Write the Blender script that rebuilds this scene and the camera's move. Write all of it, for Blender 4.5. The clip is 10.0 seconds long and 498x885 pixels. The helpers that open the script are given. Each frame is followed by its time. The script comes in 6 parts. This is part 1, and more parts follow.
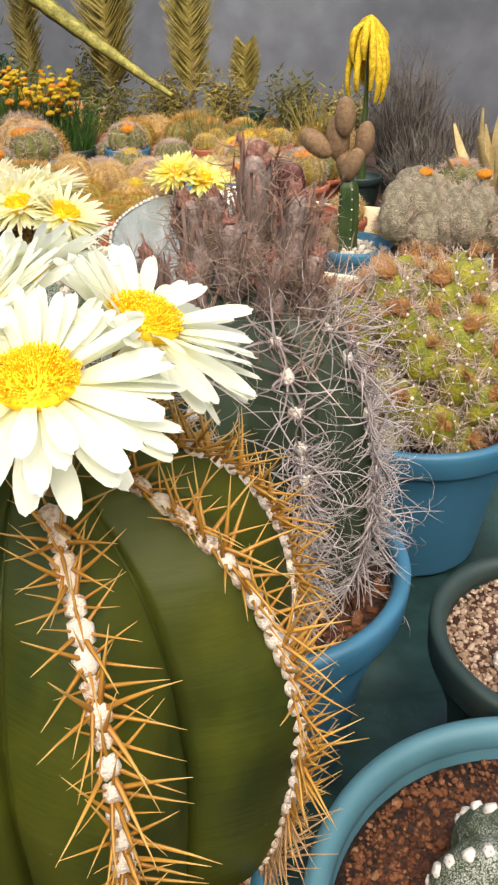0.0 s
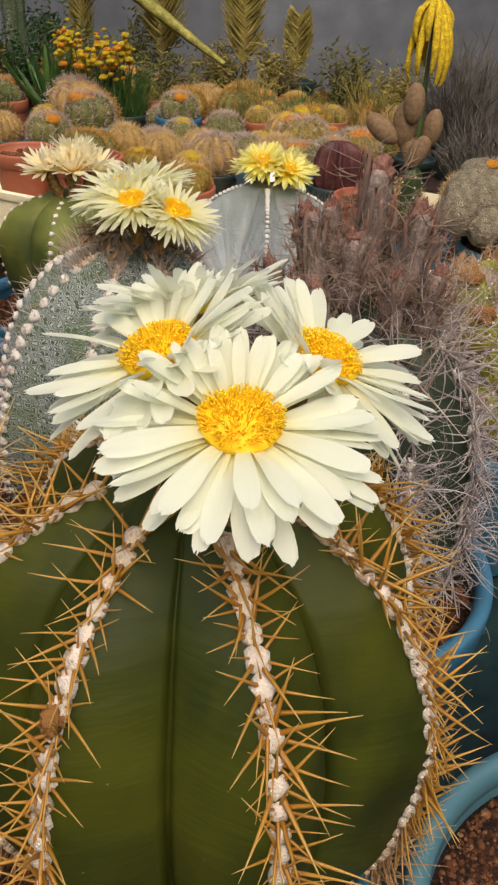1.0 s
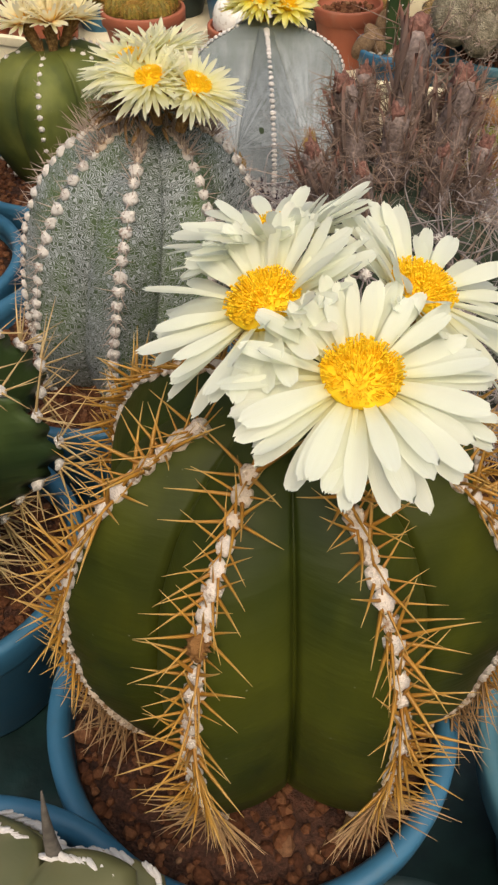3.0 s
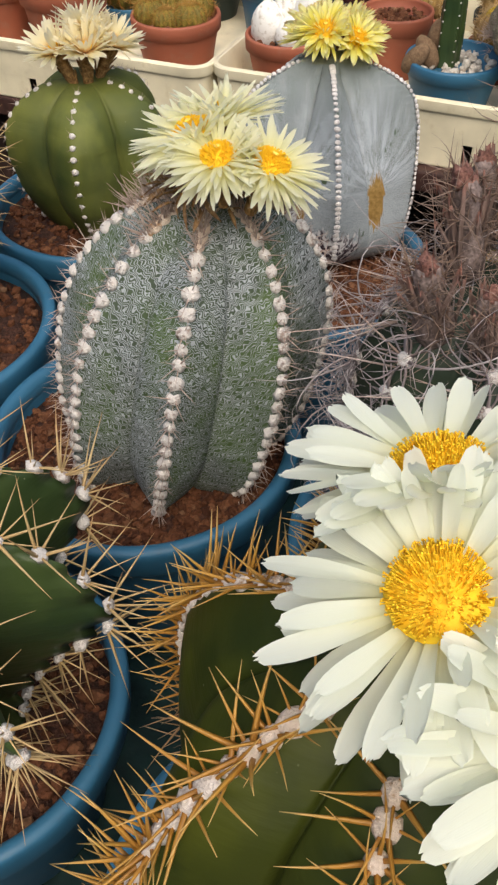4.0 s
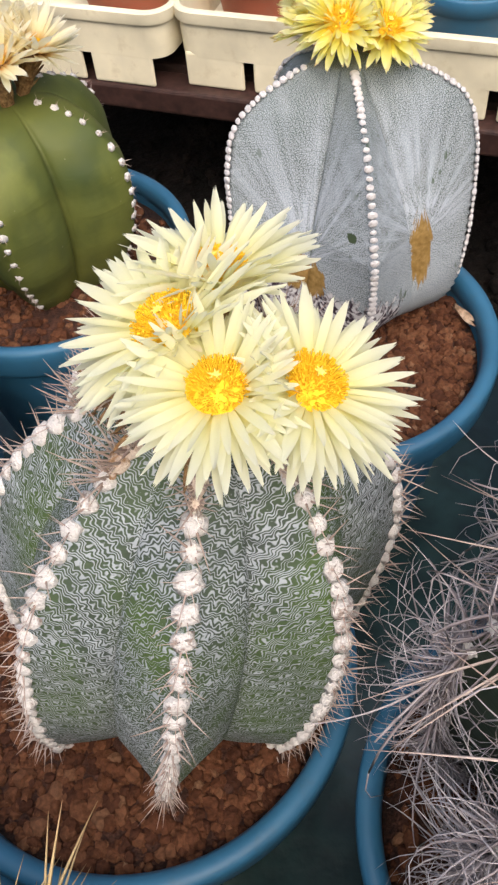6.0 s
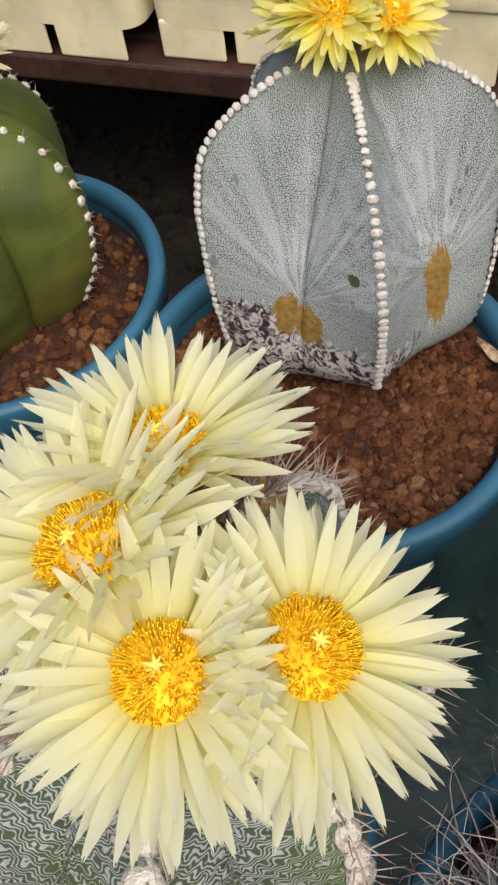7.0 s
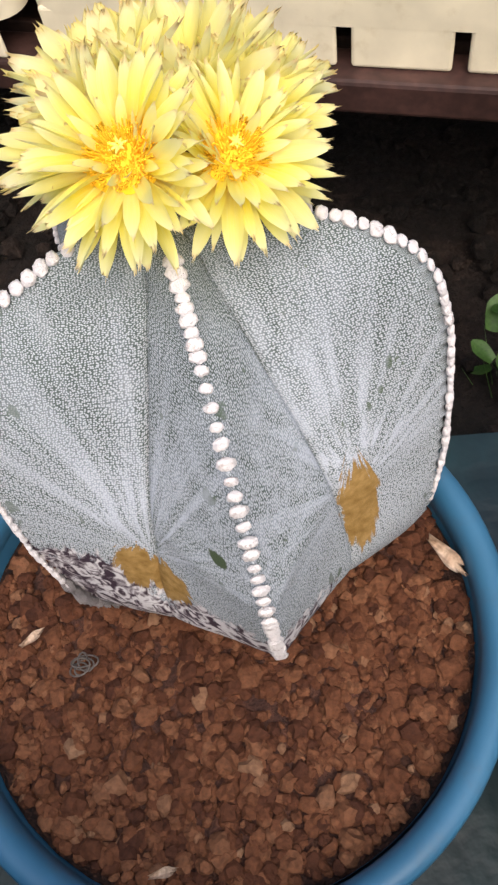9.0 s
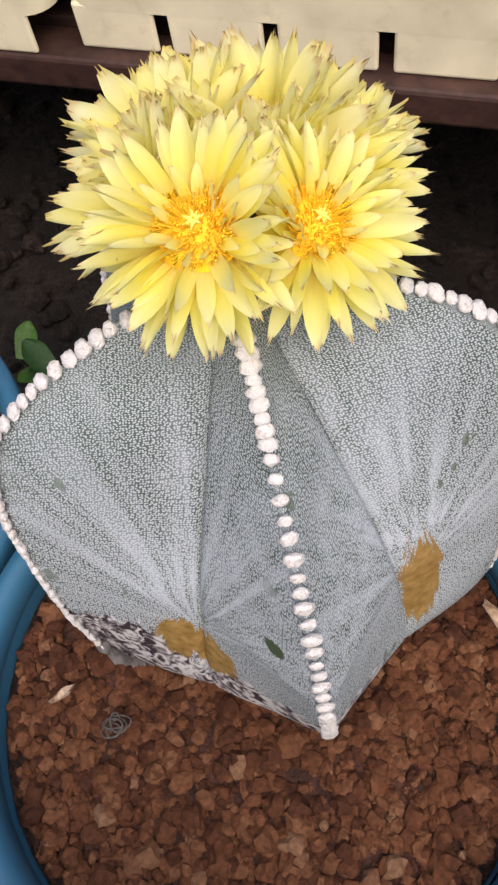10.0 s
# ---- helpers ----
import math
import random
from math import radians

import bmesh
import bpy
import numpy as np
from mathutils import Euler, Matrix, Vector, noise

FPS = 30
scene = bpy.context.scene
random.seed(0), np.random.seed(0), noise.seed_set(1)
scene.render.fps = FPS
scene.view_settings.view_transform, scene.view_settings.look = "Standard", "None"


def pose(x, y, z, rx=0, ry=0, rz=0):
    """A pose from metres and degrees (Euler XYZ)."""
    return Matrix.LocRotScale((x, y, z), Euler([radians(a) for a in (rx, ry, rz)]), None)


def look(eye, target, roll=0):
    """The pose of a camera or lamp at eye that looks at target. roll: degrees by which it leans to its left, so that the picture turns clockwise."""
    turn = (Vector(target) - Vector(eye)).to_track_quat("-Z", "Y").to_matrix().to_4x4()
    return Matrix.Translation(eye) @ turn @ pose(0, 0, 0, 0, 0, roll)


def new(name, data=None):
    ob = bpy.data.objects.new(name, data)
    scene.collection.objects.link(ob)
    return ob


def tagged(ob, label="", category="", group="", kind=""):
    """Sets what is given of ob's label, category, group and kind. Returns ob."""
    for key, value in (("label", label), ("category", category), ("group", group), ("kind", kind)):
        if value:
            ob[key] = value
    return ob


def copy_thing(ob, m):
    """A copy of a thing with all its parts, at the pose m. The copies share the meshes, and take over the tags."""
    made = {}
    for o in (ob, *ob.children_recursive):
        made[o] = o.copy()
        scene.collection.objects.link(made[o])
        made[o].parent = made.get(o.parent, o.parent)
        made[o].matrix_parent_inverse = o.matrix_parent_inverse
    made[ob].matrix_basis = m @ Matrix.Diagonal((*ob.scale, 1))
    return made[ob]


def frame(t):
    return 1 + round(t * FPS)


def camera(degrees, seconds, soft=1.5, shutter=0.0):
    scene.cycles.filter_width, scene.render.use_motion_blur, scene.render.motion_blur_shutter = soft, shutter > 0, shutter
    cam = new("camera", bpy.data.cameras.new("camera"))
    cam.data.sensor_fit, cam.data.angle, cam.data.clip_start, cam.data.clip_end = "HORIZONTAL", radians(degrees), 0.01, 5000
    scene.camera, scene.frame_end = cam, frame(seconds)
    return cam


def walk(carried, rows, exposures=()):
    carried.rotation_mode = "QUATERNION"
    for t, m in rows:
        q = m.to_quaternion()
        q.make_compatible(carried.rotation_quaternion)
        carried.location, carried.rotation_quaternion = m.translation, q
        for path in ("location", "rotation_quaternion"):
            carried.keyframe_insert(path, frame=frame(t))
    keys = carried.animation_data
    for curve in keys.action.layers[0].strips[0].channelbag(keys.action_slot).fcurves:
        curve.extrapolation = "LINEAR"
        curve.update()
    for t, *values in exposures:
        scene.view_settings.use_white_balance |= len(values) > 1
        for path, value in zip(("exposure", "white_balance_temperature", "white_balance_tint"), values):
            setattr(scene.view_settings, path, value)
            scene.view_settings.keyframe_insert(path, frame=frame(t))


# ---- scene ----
cam = camera(33.8, 10.0, 2.4)
PATH = [
    (0, (0.005, -0.003, 0.402), (-0.023, 1.734, -0.588), -0.4),
    (0.2, (-0.0077, -0.0014, 0.4042), (-0.0443, 1.7323, -0.5922), 0.1),
    (0.5, (-0.025, 0.002, 0.41), (-0.08, 1.723, -0.607), 1.1),
    (0.8, (-0.0437, 0.0022, 0.4194), (-0.0988, 1.7088, -0.622), 2.2),
    (1, (-0.048, -0.001, 0.425), (-0.108, 1.696, -0.632), 2.4),
    (1.2, (-0.051, 0.0012, 0.4324), (-0.1156, 1.6387, -0.7142), 2.5),
    (1.5, (-0.063, -0.001, 0.44), (-0.081, 1.55, -0.823), 1.5),
    (1.8, (-0.0769, -0.0172, 0.4502), (-0.0495, 1.4891, -0.8652), 0.5),
    (2, (-0.084, -0.029, 0.449), (-0.043, 1.47, -0.875), 0.0),
    (2.2, (-0.092, -0.043, 0.446), (-0.042, 1.436, -0.9), -0.8),
    (3.3, (-0.092, 0.047, 0.472), (-0.109, 1.471, -0.932), -1.1),
    (3.5, (-0.101, 0.07, 0.475), (-0.119, 1.49, -0.934), -0.7),
    (3.7, (-0.1101, 0.0946, 0.471), (-0.125, 1.5072, -0.9447), -0.8),
    (4, (-0.126, 0.128, 0.468), (-0.158, 1.532, -0.956), -1.6),
    (4.2, (-0.1407, 0.1502, 0.4741), (-0.1772, 1.5408, -0.9628), -2.1),
    (4.5, (-0.142, 0.177, 0.467), (-0.174, 1.562, -0.975), -2.9),
    (4.8, (-0.1386, 0.2172, 0.4601), (-0.1577, 1.5587, -1.0231), -3.9),
    (5, (-0.135, 0.246, 0.464), (-0.155, 1.55, -1.053), -4.5),
    (5.2, (-0.1359, 0.2598, 0.4609), (-0.1577, 1.5475, -1.0692), -4.7),
    (5.5, (-0.135, 0.301, 0.457), (-0.162, 1.564, -1.093), -5.3),
    (5.7, (-0.136, 0.332, 0.455), (-0.164, 1.579, -1.109), -5.7),
    (6.8, (-0.1336, 0.4347, 0.4206), (-0.1784, 1.5982, -1.2055), -8.9),
    (7, (-0.122, 0.464, 0.419), (-0.172, 1.606, -1.222), -9.5),
    (7.2, (-0.1142, 0.48, 0.4141), (-0.148, 1.6268, -1.224), -9.1),
    (7.5, (-0.103, 0.516, 0.41), (-0.12, 1.624, -1.255), -9.4),
    (7.8, (-0.0932, 0.5402, 0.4054), (-0.1101, 1.6295, -1.2719), -9.9),
    (8, (-0.087, 0.556, 0.405), (-0.104, 1.639, -1.276), -10.4),
    (8.2, (-0.0735, 0.5919, 0.3977), (-0.0935, 1.6526, -1.2977), -11.1),
    (8.5, (-0.067, 0.614, 0.384), (-0.099, 1.66, -1.321), -12.0),
    (8.8, (-0.0561, 0.6334, 0.3707), (-0.096, 1.653, -1.3494), -13.0),
    (9, (-0.054, 0.641, 0.367), (-0.1, 1.653, -1.357), -13.4),
    (9.2, (-0.0499, 0.6525, 0.3707), (-0.1004, 1.6547, -1.3594), -13.8),
    (9.5, (-0.053, 0.662, 0.375), (-0.112, 1.66, -1.357), -14.1),
    (9.8, (-0.0605, 0.6714, 0.367), (-0.132, 1.6647, -1.3674), -13.7),
    (10, (-0.064, 0.673, 0.365), (-0.14, 1.662, -1.372), -13.2),
]
walk(cam, [(t, look(eye, target, roll)) for t, eye, target, roll in PATH],
     [(0.0, 1.38, 7300, 5), (0.5, 1.00, 7700, 4), (1.0, 0.66, 7500, 6), (2.0, 0.69, 7600, 6), (3.5, 0.61, 7200, 5), (4.5, 0.85, 6500, 8), (5.0, 1.07, 6600, 11), (5.5, 1.12, 6550, 11), (7.0, 0.69, 7050, 3), (7.5, 0.74, 7400, 9), (8.0, 1.06, 6900, 9), (8.5, 1.21, 6700, 11), (9.2, 1.00, 6550, 11), (10.0, 0.86, 6650, 11)])

# ---- light ----
sky_world = bpy.data.worlds.new("overcast_sky")
scene.world = sky_world
sky_world.use_nodes = True
wn = sky_world.node_tree
sky = wn.nodes.new("ShaderNodeTexSky")
sky.sky_type = "NISHITA"
sky.sun_disc = False
sky.sun_elevation = radians(54)
sky.sun_rotation = radians(177)
sky.air_density, sky.dust_density = 1.0, 4.0
wn.links.new(sky.outputs[0], wn.nodes["Background"].inputs[0])
wn.nodes["Background"].inputs[1].default_value = 0.15
sun_data = bpy.data.lights.new("sun", "SUN")
sun_data.energy, sun_data.angle, sun_data.color = 0.925, radians(80), (1.0, 0.95, 0.86)
sun = new("sun", sun_data)
sun.matrix_world = look((0.60, -1.2, 3.0), (0, 0.3, 0))


# ---- materials ----
def material(name, rough=0.6, spec=0.4):
    m = bpy.data.materials.new(name)
    m.use_nodes = True
    b = m.node_tree.nodes["Principled BSDF"]
    b.inputs["Roughness"].default_value = rough
    b.inputs["Specular IOR Level"].default_value = spec
    return m, m.node_tree, b


def put(nt, socket, value):
    if isinstance(value, bpy.types.NodeSocket):
        nt.links.new(value, socket)
    elif isinstance(value, tuple) and len(value) == 3 and socket.type == "RGBA":
        socket.default_value = (*value, 1)
    else:
        socket.default_value = value


def coords(nt, kind="Object", scale=(1, 1, 1)):
    tc = nt.nodes.new("ShaderNodeTexCoord")
    mp = nt.nodes.new("ShaderNodeMapping")
    nt.links.new(tc.outputs[kind], mp.inputs[0])
    mp.inputs["Scale"].default_value = scale
    return mp.outputs[0]


def noise_fac(nt, scale, detail=4, vec=None, distort=0.0, rough=0.5):
    n = nt.nodes.new("ShaderNodeTexNoise")
    put(nt, n.inputs["Vector"], vec if vec is not None else coords(nt))
    n.inputs["Scale"].default_value, n.inputs["Detail"].default_value = scale, detail
    n.inputs["Distortion"].default_value, n.inputs["Roughness"].default_value = distort, rough
    return n.outputs["Fac"]


def voronoi(nt, scale, vec=None, feature="F1", out="Distance"):
    n = nt.nodes.new("ShaderNodeTexVoronoi")
    n.feature = feature
    put(nt, n.inputs["Vector"], vec if vec is not None else coords(nt))
    n.inputs["Scale"].default_value = scale
    return n.outputs[out]


def ramp(nt, fac, stops):
    n = nt.nodes.new("ShaderNodeValToRGB")
    put(nt, n.inputs[0], fac)
    e = n.color_ramp.elements
    while len(e) < len(stops):
        e.new(0.5)
    for el, (p, c) in zip(e, stops):
        el.position = p
        el.color = (*c, 1) if isinstance(c, tuple) else (c, c, c, 1)
    return n.outputs[0]


def mix(nt, fac, a, b, blend="MIX"):
    n = nt.nodes.new("ShaderNodeMix")
    n.data_type, n.blend_type = "RGBA", blend
    put(nt, n.inputs[0], fac)
    put(nt, n.inputs[6], a)
    put(nt, n.inputs[7], b)
    return n.outputs[2]


def calc(nt, op, a, b=0.0):
    n = nt.nodes.new("ShaderNodeMath")
    n.operation = op
    put(nt, n.inputs[0], a)
    put(nt, n.inputs[1], b)
    return n.outputs[0]


def bump(nt, bsdf, height, strength=0.4, dist=0.001):
    n = nt.nodes.new("ShaderNodeBump")
    n.inputs["Strength"].default_value, n.inputs["Distance"].default_value = strength, dist
    put(nt, n.inputs["Height"], height)
    nt.links.new(n.outputs[0], bsdf.inputs["Normal"])


def rand(nt):
    return nt.nodes.new("ShaderNodeObjectInfo").outputs["Random"]


def island(nt):
    return nt.nodes.new("ShaderNodeNewGeometry").outputs["Random Per Island"]


def uv_axis(nt, axis="X"):
    n = nt.nodes.new("ShaderNodeUVMap")
    s = nt.nodes.new("ShaderNodeSeparateXYZ")
    nt.links.new(n.outputs[0], s.inputs[0])
    return s.outputs[axis]


def axis_of(nt, axis="Z"):
    s = nt.nodes.new("ShaderNodeSeparateXYZ")
    nt.links.new(coords(nt), s.inputs[0])
    return s.outputs[axis]


def plain(name, stops, scale, rough=0.6, fine=0.0, fine_scale=0, strength=0.3, dist=0.001, by_random=False, spec=0.4):
    """A mottled surface: a ramp over noise, with finer relief."""
    m, nt, b = material(name, rough, spec)
    f = noise_fac(nt, scale, 6)
    if by_random:
        f = calc(nt, "ADD", calc(nt, "MULTIPLY", f, 0.5), calc(nt, "MULTIPLY", rand(nt), 0.5))
    c = ramp(nt, f, stops)
    if fine:
        c = mix(nt, fine, c, ramp(nt, noise_fac(nt, fine_scale, 3), [(0.35, 0.15), (0.7, 0.9)]), "OVERLAY")
    put(nt, b.inputs["Base Color"], c)
    if fine_scale:
        bump(nt, b, noise_fac(nt, fine_scale, 4), strength, dist)
    return m


def skin_plain(name, dark, light, low, rough=0.42, spec=0.45):
    """Smooth cactus skin: darker and lighter tones in random patches, faint horizontal creases, a few specks."""
    m, nt, b = material(name, rough, spec)
    f = noise_fac(nt, 14, 3)
    c = ramp(nt, f, [(0.3, dark), (0.7, light)])
    c = mix(nt, ramp(nt, noise_fac(nt, 35, 5, coords(nt, scale=(1, 1, 0.35))), [(0.5, 0.0), (0.8, 0.5)]), c, low)
    c = mix(nt, ramp(nt, noise_fac(nt, 26, 4, coords(nt, scale=(1, 1, 0.5))), [(0.48, 0.0), (0.72, 0.55)]), c, tuple(x * 1.5 for x in light))
    speck = ramp(nt, voronoi(nt, 90), [(0.02, 1.0), (0.05, 0.0)])
    c = mix(nt, calc(nt, "MULTIPLY", speck, 0.35), c, (0.45, 0.45, 0.33))
    put(nt, b.inputs["Base Color"], c)
    h = noise_fac(nt, 160, 4, coords(nt, scale=(0.25, 0.25, 1.6)))
    bump(nt, b, h, 0.22, 0.002)
    return m


def maze(nt, pitch, stretch=1.0, bend=0.35, loose=0.8):
    """Evenly spread specks at a pitch in metres along the skin: 0 at the middle of each."""
    uv = coords(nt, "UV")
    wob = nt.nodes.new("ShaderNodeTexNoise")
    wob.noise_dimensions = "2D"
    put(nt, wob.inputs["Vector"], uv)
    wob.inputs["Scale"].default_value, wob.inputs["Detail"].default_value = 0.45 / pitch, 1.0
    add = nt.nodes.new("ShaderNodeVectorMath")
    add.operation = "MULTIPLY_ADD"
    put(nt, add.inputs[0], wob.outputs["Color"])
    add.inputs[1].default_value = (bend * pitch * 6,) * 3
    put(nt, add.inputs[2], uv)
    mp = nt.nodes.new("ShaderNodeMapping")
    put(nt, mp.inputs[0], add.outputs[0])
    mp.inputs["Scale"].default_value = (1, stretch, 1)
    cell = nt.nodes.new("ShaderNodeTexVoronoi")
    cell.voronoi_dimensions = "2D"
    put(nt, cell.inputs["Vector"], mp.outputs[0])
    cell.inputs["Scale"].default_value, cell.inputs["Randomness"].default_value = 1 / pitch, loose
    return cell.outputs["Distance"]


def worms(nt, pitch, wind=0.85):
    """Winding lines that rise from the furrows, at a pitch in metres: 0 along the middle of each, 1 between."""
    uv = coords(nt, "UV")
    wob = nt.nodes.new("ShaderNodeTexNoise")
    wob.noise_dimensions = "2D"
    put(nt, wob.inputs["Vector"], uv)
    wob.inputs["Scale"].default_value, wob.inputs["Detail"].default_value = 0.45 / pitch, 0.5
    sep = nt.nodes.new("ShaderNodeSeparateXYZ")
    put(nt, sep.inputs[0], uv)
    # the way out from the furrow: each facet's strip of the map begins 0.37 after the last
    side = calc(nt, "ABSOLUTE", calc(nt, "SUBTRACT", calc(nt, "MODULO", calc(nt, "ADD", sep.outputs["X"], 0.185), 0.37), 0.185))
    slant = calc(nt, "SUBTRACT", calc(nt, "MULTIPLY", sep.outputs["Y"], 0.7), calc(nt, "MULTIPLY", side, 0.72))
    phase = calc(nt, "ADD", calc(nt, "DIVIDE", slant, pitch), calc(nt, "MULTIPLY", wob.outputs[0], wind * 4))
    return calc(nt, "ABSOLUTE", calc(nt, "SUBTRACT", calc(nt, "MULTIPLY", calc(nt, "FRACT", phase), 2.0), 1.0))


def skin_flecked(name, green, white, pitch, share, rough=0.7, lighter=(1.0, 1.0, 1.0), loss=0.85, lined=False):
    """Green skin under winding white wool flecks, thicker towards the foot."""
    m, nt, b = material(name, rough, 0.25)
    patch = noise_fac(nt, 24, 3, coords(nt, scale=(1, 1, 0.4)))
    edge = calc(nt, "SUBTRACT", share, calc(nt, "ADD", calc(nt, "MULTIPLY", patch, loss), calc(nt, "MULTIPLY", axis_of(nt, "Z"), 0.45)))
    crinkle = noise_fac(nt, 170, 5, coords(nt, scale=(0.45, 0.45, 1.3)), 1.2)
    edge = calc(nt, "ADD", edge, calc(nt, "MULTIPLY", calc(nt, "SUBTRACT", crinkle, 0.5), 0.7))
    k = ramp(nt, calc(nt, "SUBTRACT", edge, calc(nt, "MULTIPLY", worms(nt, pitch), 0.7) if lined else maze(nt, pitch, 1.3, 0.5)), [(0.0, 0.0), (0.22, 1.0)])
    g = ramp(nt, patch, [(0.35, green), (0.68, tuple(x * y for x, y in zip(green, lighter)))])
    w = ramp(nt, noise_fac(nt, 45, 3), [(0.3, tuple(x * 0.78 for x in white)), (0.7, white)])
    put(nt, b.inputs["Base Color"], mix(nt, k, g, w))
    bump(nt, b, calc(nt, "ADD", calc(nt, "MULTIPLY", k, 0.25), crinkle), 0.5, 0.0022)
    return m


def skin_grey():
    """Skin hidden under dense white dots, with bare green scratches, brown cork in the furrows and grey cork at the foot."""
    m, nt, b = material("grey_dotted_skin", 0.75, 0.2)
    v = coords(nt)
    tone = noise_fac(nt, 20, 4)
    edge = calc(nt, "SUBTRACT", 0.75, calc(nt, "ADD", calc(nt, "MULTIPLY", tone, 0.18), calc(nt, "MULTIPLY", axis_of(nt, "Z"), 1.25)))
    k = ramp(nt, calc(nt, "SUBTRACT", edge, maze(nt, 0.00077, 1.0, 0.10, 0.65)), [(0.0, 0.0), (0.26, 1.0)])
    base = ramp(nt, tone, [(0.3, (0.062, 0.083, 0.076)), (0.7, (0.094, 0.121, 0.112))])
    white = ramp(nt, tone, [(0.3, (0.42, 0.45, 0.48)), (0.7, (0.49, 0.525, 0.56))])
    c = mix(nt, k, base, white)
    streak = noise_fac(nt, 120, 3, coords(nt, scale=(1, 1, 0.12)))
    c = mix(nt, ramp(nt, streak, [(0.55, 0.0), (0.75, 0.22)]), c, (0.46, 0.49, 0.52))
    bare = ramp(nt, noise_fac(nt, 110, 3, coords(nt, scale=(1, 1, 0.55))), [(0.68, 0.0), (0.69, 1.0)])
    c = mix(nt, calc(nt, "MULTIPLY", bare, 0.8), c, (0.07, 0.10, 0.06))
    wob = noise_fac(nt, 90, 5, rough=0.6)

    fray = noise_fac(nt, 330, 5, coords(nt, scale=(1, 1, 0.5)), 0.6, 0.65)
    rag = calc(nt, "ADD", calc(nt, "MULTIPLY", wob, 0.7), calc(nt, "MULTIPLY", fray, 1.1))

    def spot(at, radii):
        """1 inside a ragged ellipsoid."""
        q = nt.nodes.new("ShaderNodeVectorMath")
        q.operation = "SUBTRACT"
        put(nt, q.inputs[0], v)
        q.inputs[1].default_value = at
        d = nt.nodes.new("ShaderNodeVectorMath")
        d.operation = "DIVIDE"
        nt.links.new(q.outputs[0], d.inputs[0])
        d.inputs[1].default_value = radii
        n = nt.nodes.new("ShaderNodeVectorMath")
        n.operation = "LENGTH"
        nt.links.new(d.outputs[0], n.inputs[0])
        return ramp(nt, calc(nt, "MULTIPLY", calc(nt, "ADD", n.outputs["Value"], rag), 0.30), [(0.51, 1.0), (0.545, 0.0)])

    def fan(at, reach, count):
        """Pale streaks spreading from a point of the skin."""
        q = nt.nodes.new("ShaderNodeVectorMath")
        q.operation = "SUBTRACT"
        put(nt, q.inputs[0], v)
        q.inputs[1].default_value = at
        d = nt.nodes.new("ShaderNodeVectorMath")
        d.operation = "NORMALIZE"
        nt.links.new(q.outputs[0], d.inputs[0])
        n = nt.nodes.new("ShaderNodeVectorMath")
        n.operation = "LENGTH"
        nt.links.new(q.outputs[0], n.inputs[0])
        near = ramp(nt, calc(nt, "DIVIDE", n.outputs["Value"], reach), [(0.2, 0.75), (1.0, 0.0)])
        sep = nt.nodes.new("ShaderNodeSeparateXYZ")
        nt.links.new(d.outputs[0], sep.inputs[0])
        rising = ramp(nt, sep.outputs["Z"], [(0.0, 0.25), (0.6, 1.0)])
        return calc(nt, "MULTIPLY", calc(nt, "MULTIPLY", near, rising), ramp(nt, noise_fac(nt, count, 2, d.outputs[0]), [(0.42, 0.0), (0.66, 1.0)]))

    def brush(at, radii, origin):
        """1 inside an ellipsoid whose edge is frayed in streaks that run from a point."""
        q = nt.nodes.new("ShaderNodeVectorMath")
        q.operation = "SUBTRACT"
        put(nt, q.inputs[0], v)
        q.inputs[1].default_value = at
        d = nt.nodes.new("ShaderNodeVectorMath")
        d.operation = "DIVIDE"
        nt.links.new(q.outputs[0], d.inputs[0])
        d.inputs[1].default_value = radii
        n = nt.nodes.new("ShaderNodeVectorMath")
        n.operation = "LENGTH"
        nt.links.new(d.outputs[0], n.inputs[0])
        away = nt.nodes.new("ShaderNodeVectorMath")
        away.operation = "SUBTRACT"
        put(nt, away.inputs[0], v)
        away.inputs[1].default_value = origin
        ray = nt.nodes.new("ShaderNodeVectorMath")
        ray.operation = "NORMALIZE"
        nt.links.new(away.outputs[0], ray.inputs[0])
        edge_ = calc(nt, "MULTIPLY", noise_fac(nt, 7, 4, ray.outputs[0], 0.0, 0.7), 1.3)
        total = calc(nt, "ADD", calc(nt, "ADD", n.outputs["Value"], edge_), calc(nt, "MULTIPLY", fray, 0.35))
        return ramp(nt, calc(nt, "MULTIPLY", total, 0.3), [(0.50, 1.0), (0.525, 0.0)])

    for at in ((-0.0285, -0.050, 0.084), (0.0400, -0.040, 0.084)):
        c = mix(nt, fan(at, 0.10, 11), c, (0.50, 0.54, 0.61))
    cork = ramp(nt, noise_fac(nt, 150, 6, v, 1.8), [(0.42, (0.040, 0.024, 0.036)), (0.49, (0.26, 0.23, 0.24)), (0.56, (0.60, 0.58, 0.58))])
    for at, radii in (((-0.070, -0.050, 0.052), (0.056, 0.036, 0.034)), ((-0.012, -0.074, 0.042), (0.048, 0.034, 0.030))):
        c = mix(nt, spot(at, radii), c, cork)
    # the corky foot, higher on the one side
    line = calc(nt, "SUBTRACT", 0.027, calc(nt, "MULTIPLY", axis_of(nt, "X"), 0.30))
    foot = calc(nt, "SUBTRACT", calc(nt, "ADD", line, calc(nt, "MULTIPLY", calc(nt, "SUBTRACT", rag, 0.9), 0.022)), axis_of(nt, "Z"))
    c = mix(nt, ramp(nt, calc(nt, "MULTIPLY", foot, 100.0), [(0.0, 0.0), (0.12, 1.0)]), c, cork)
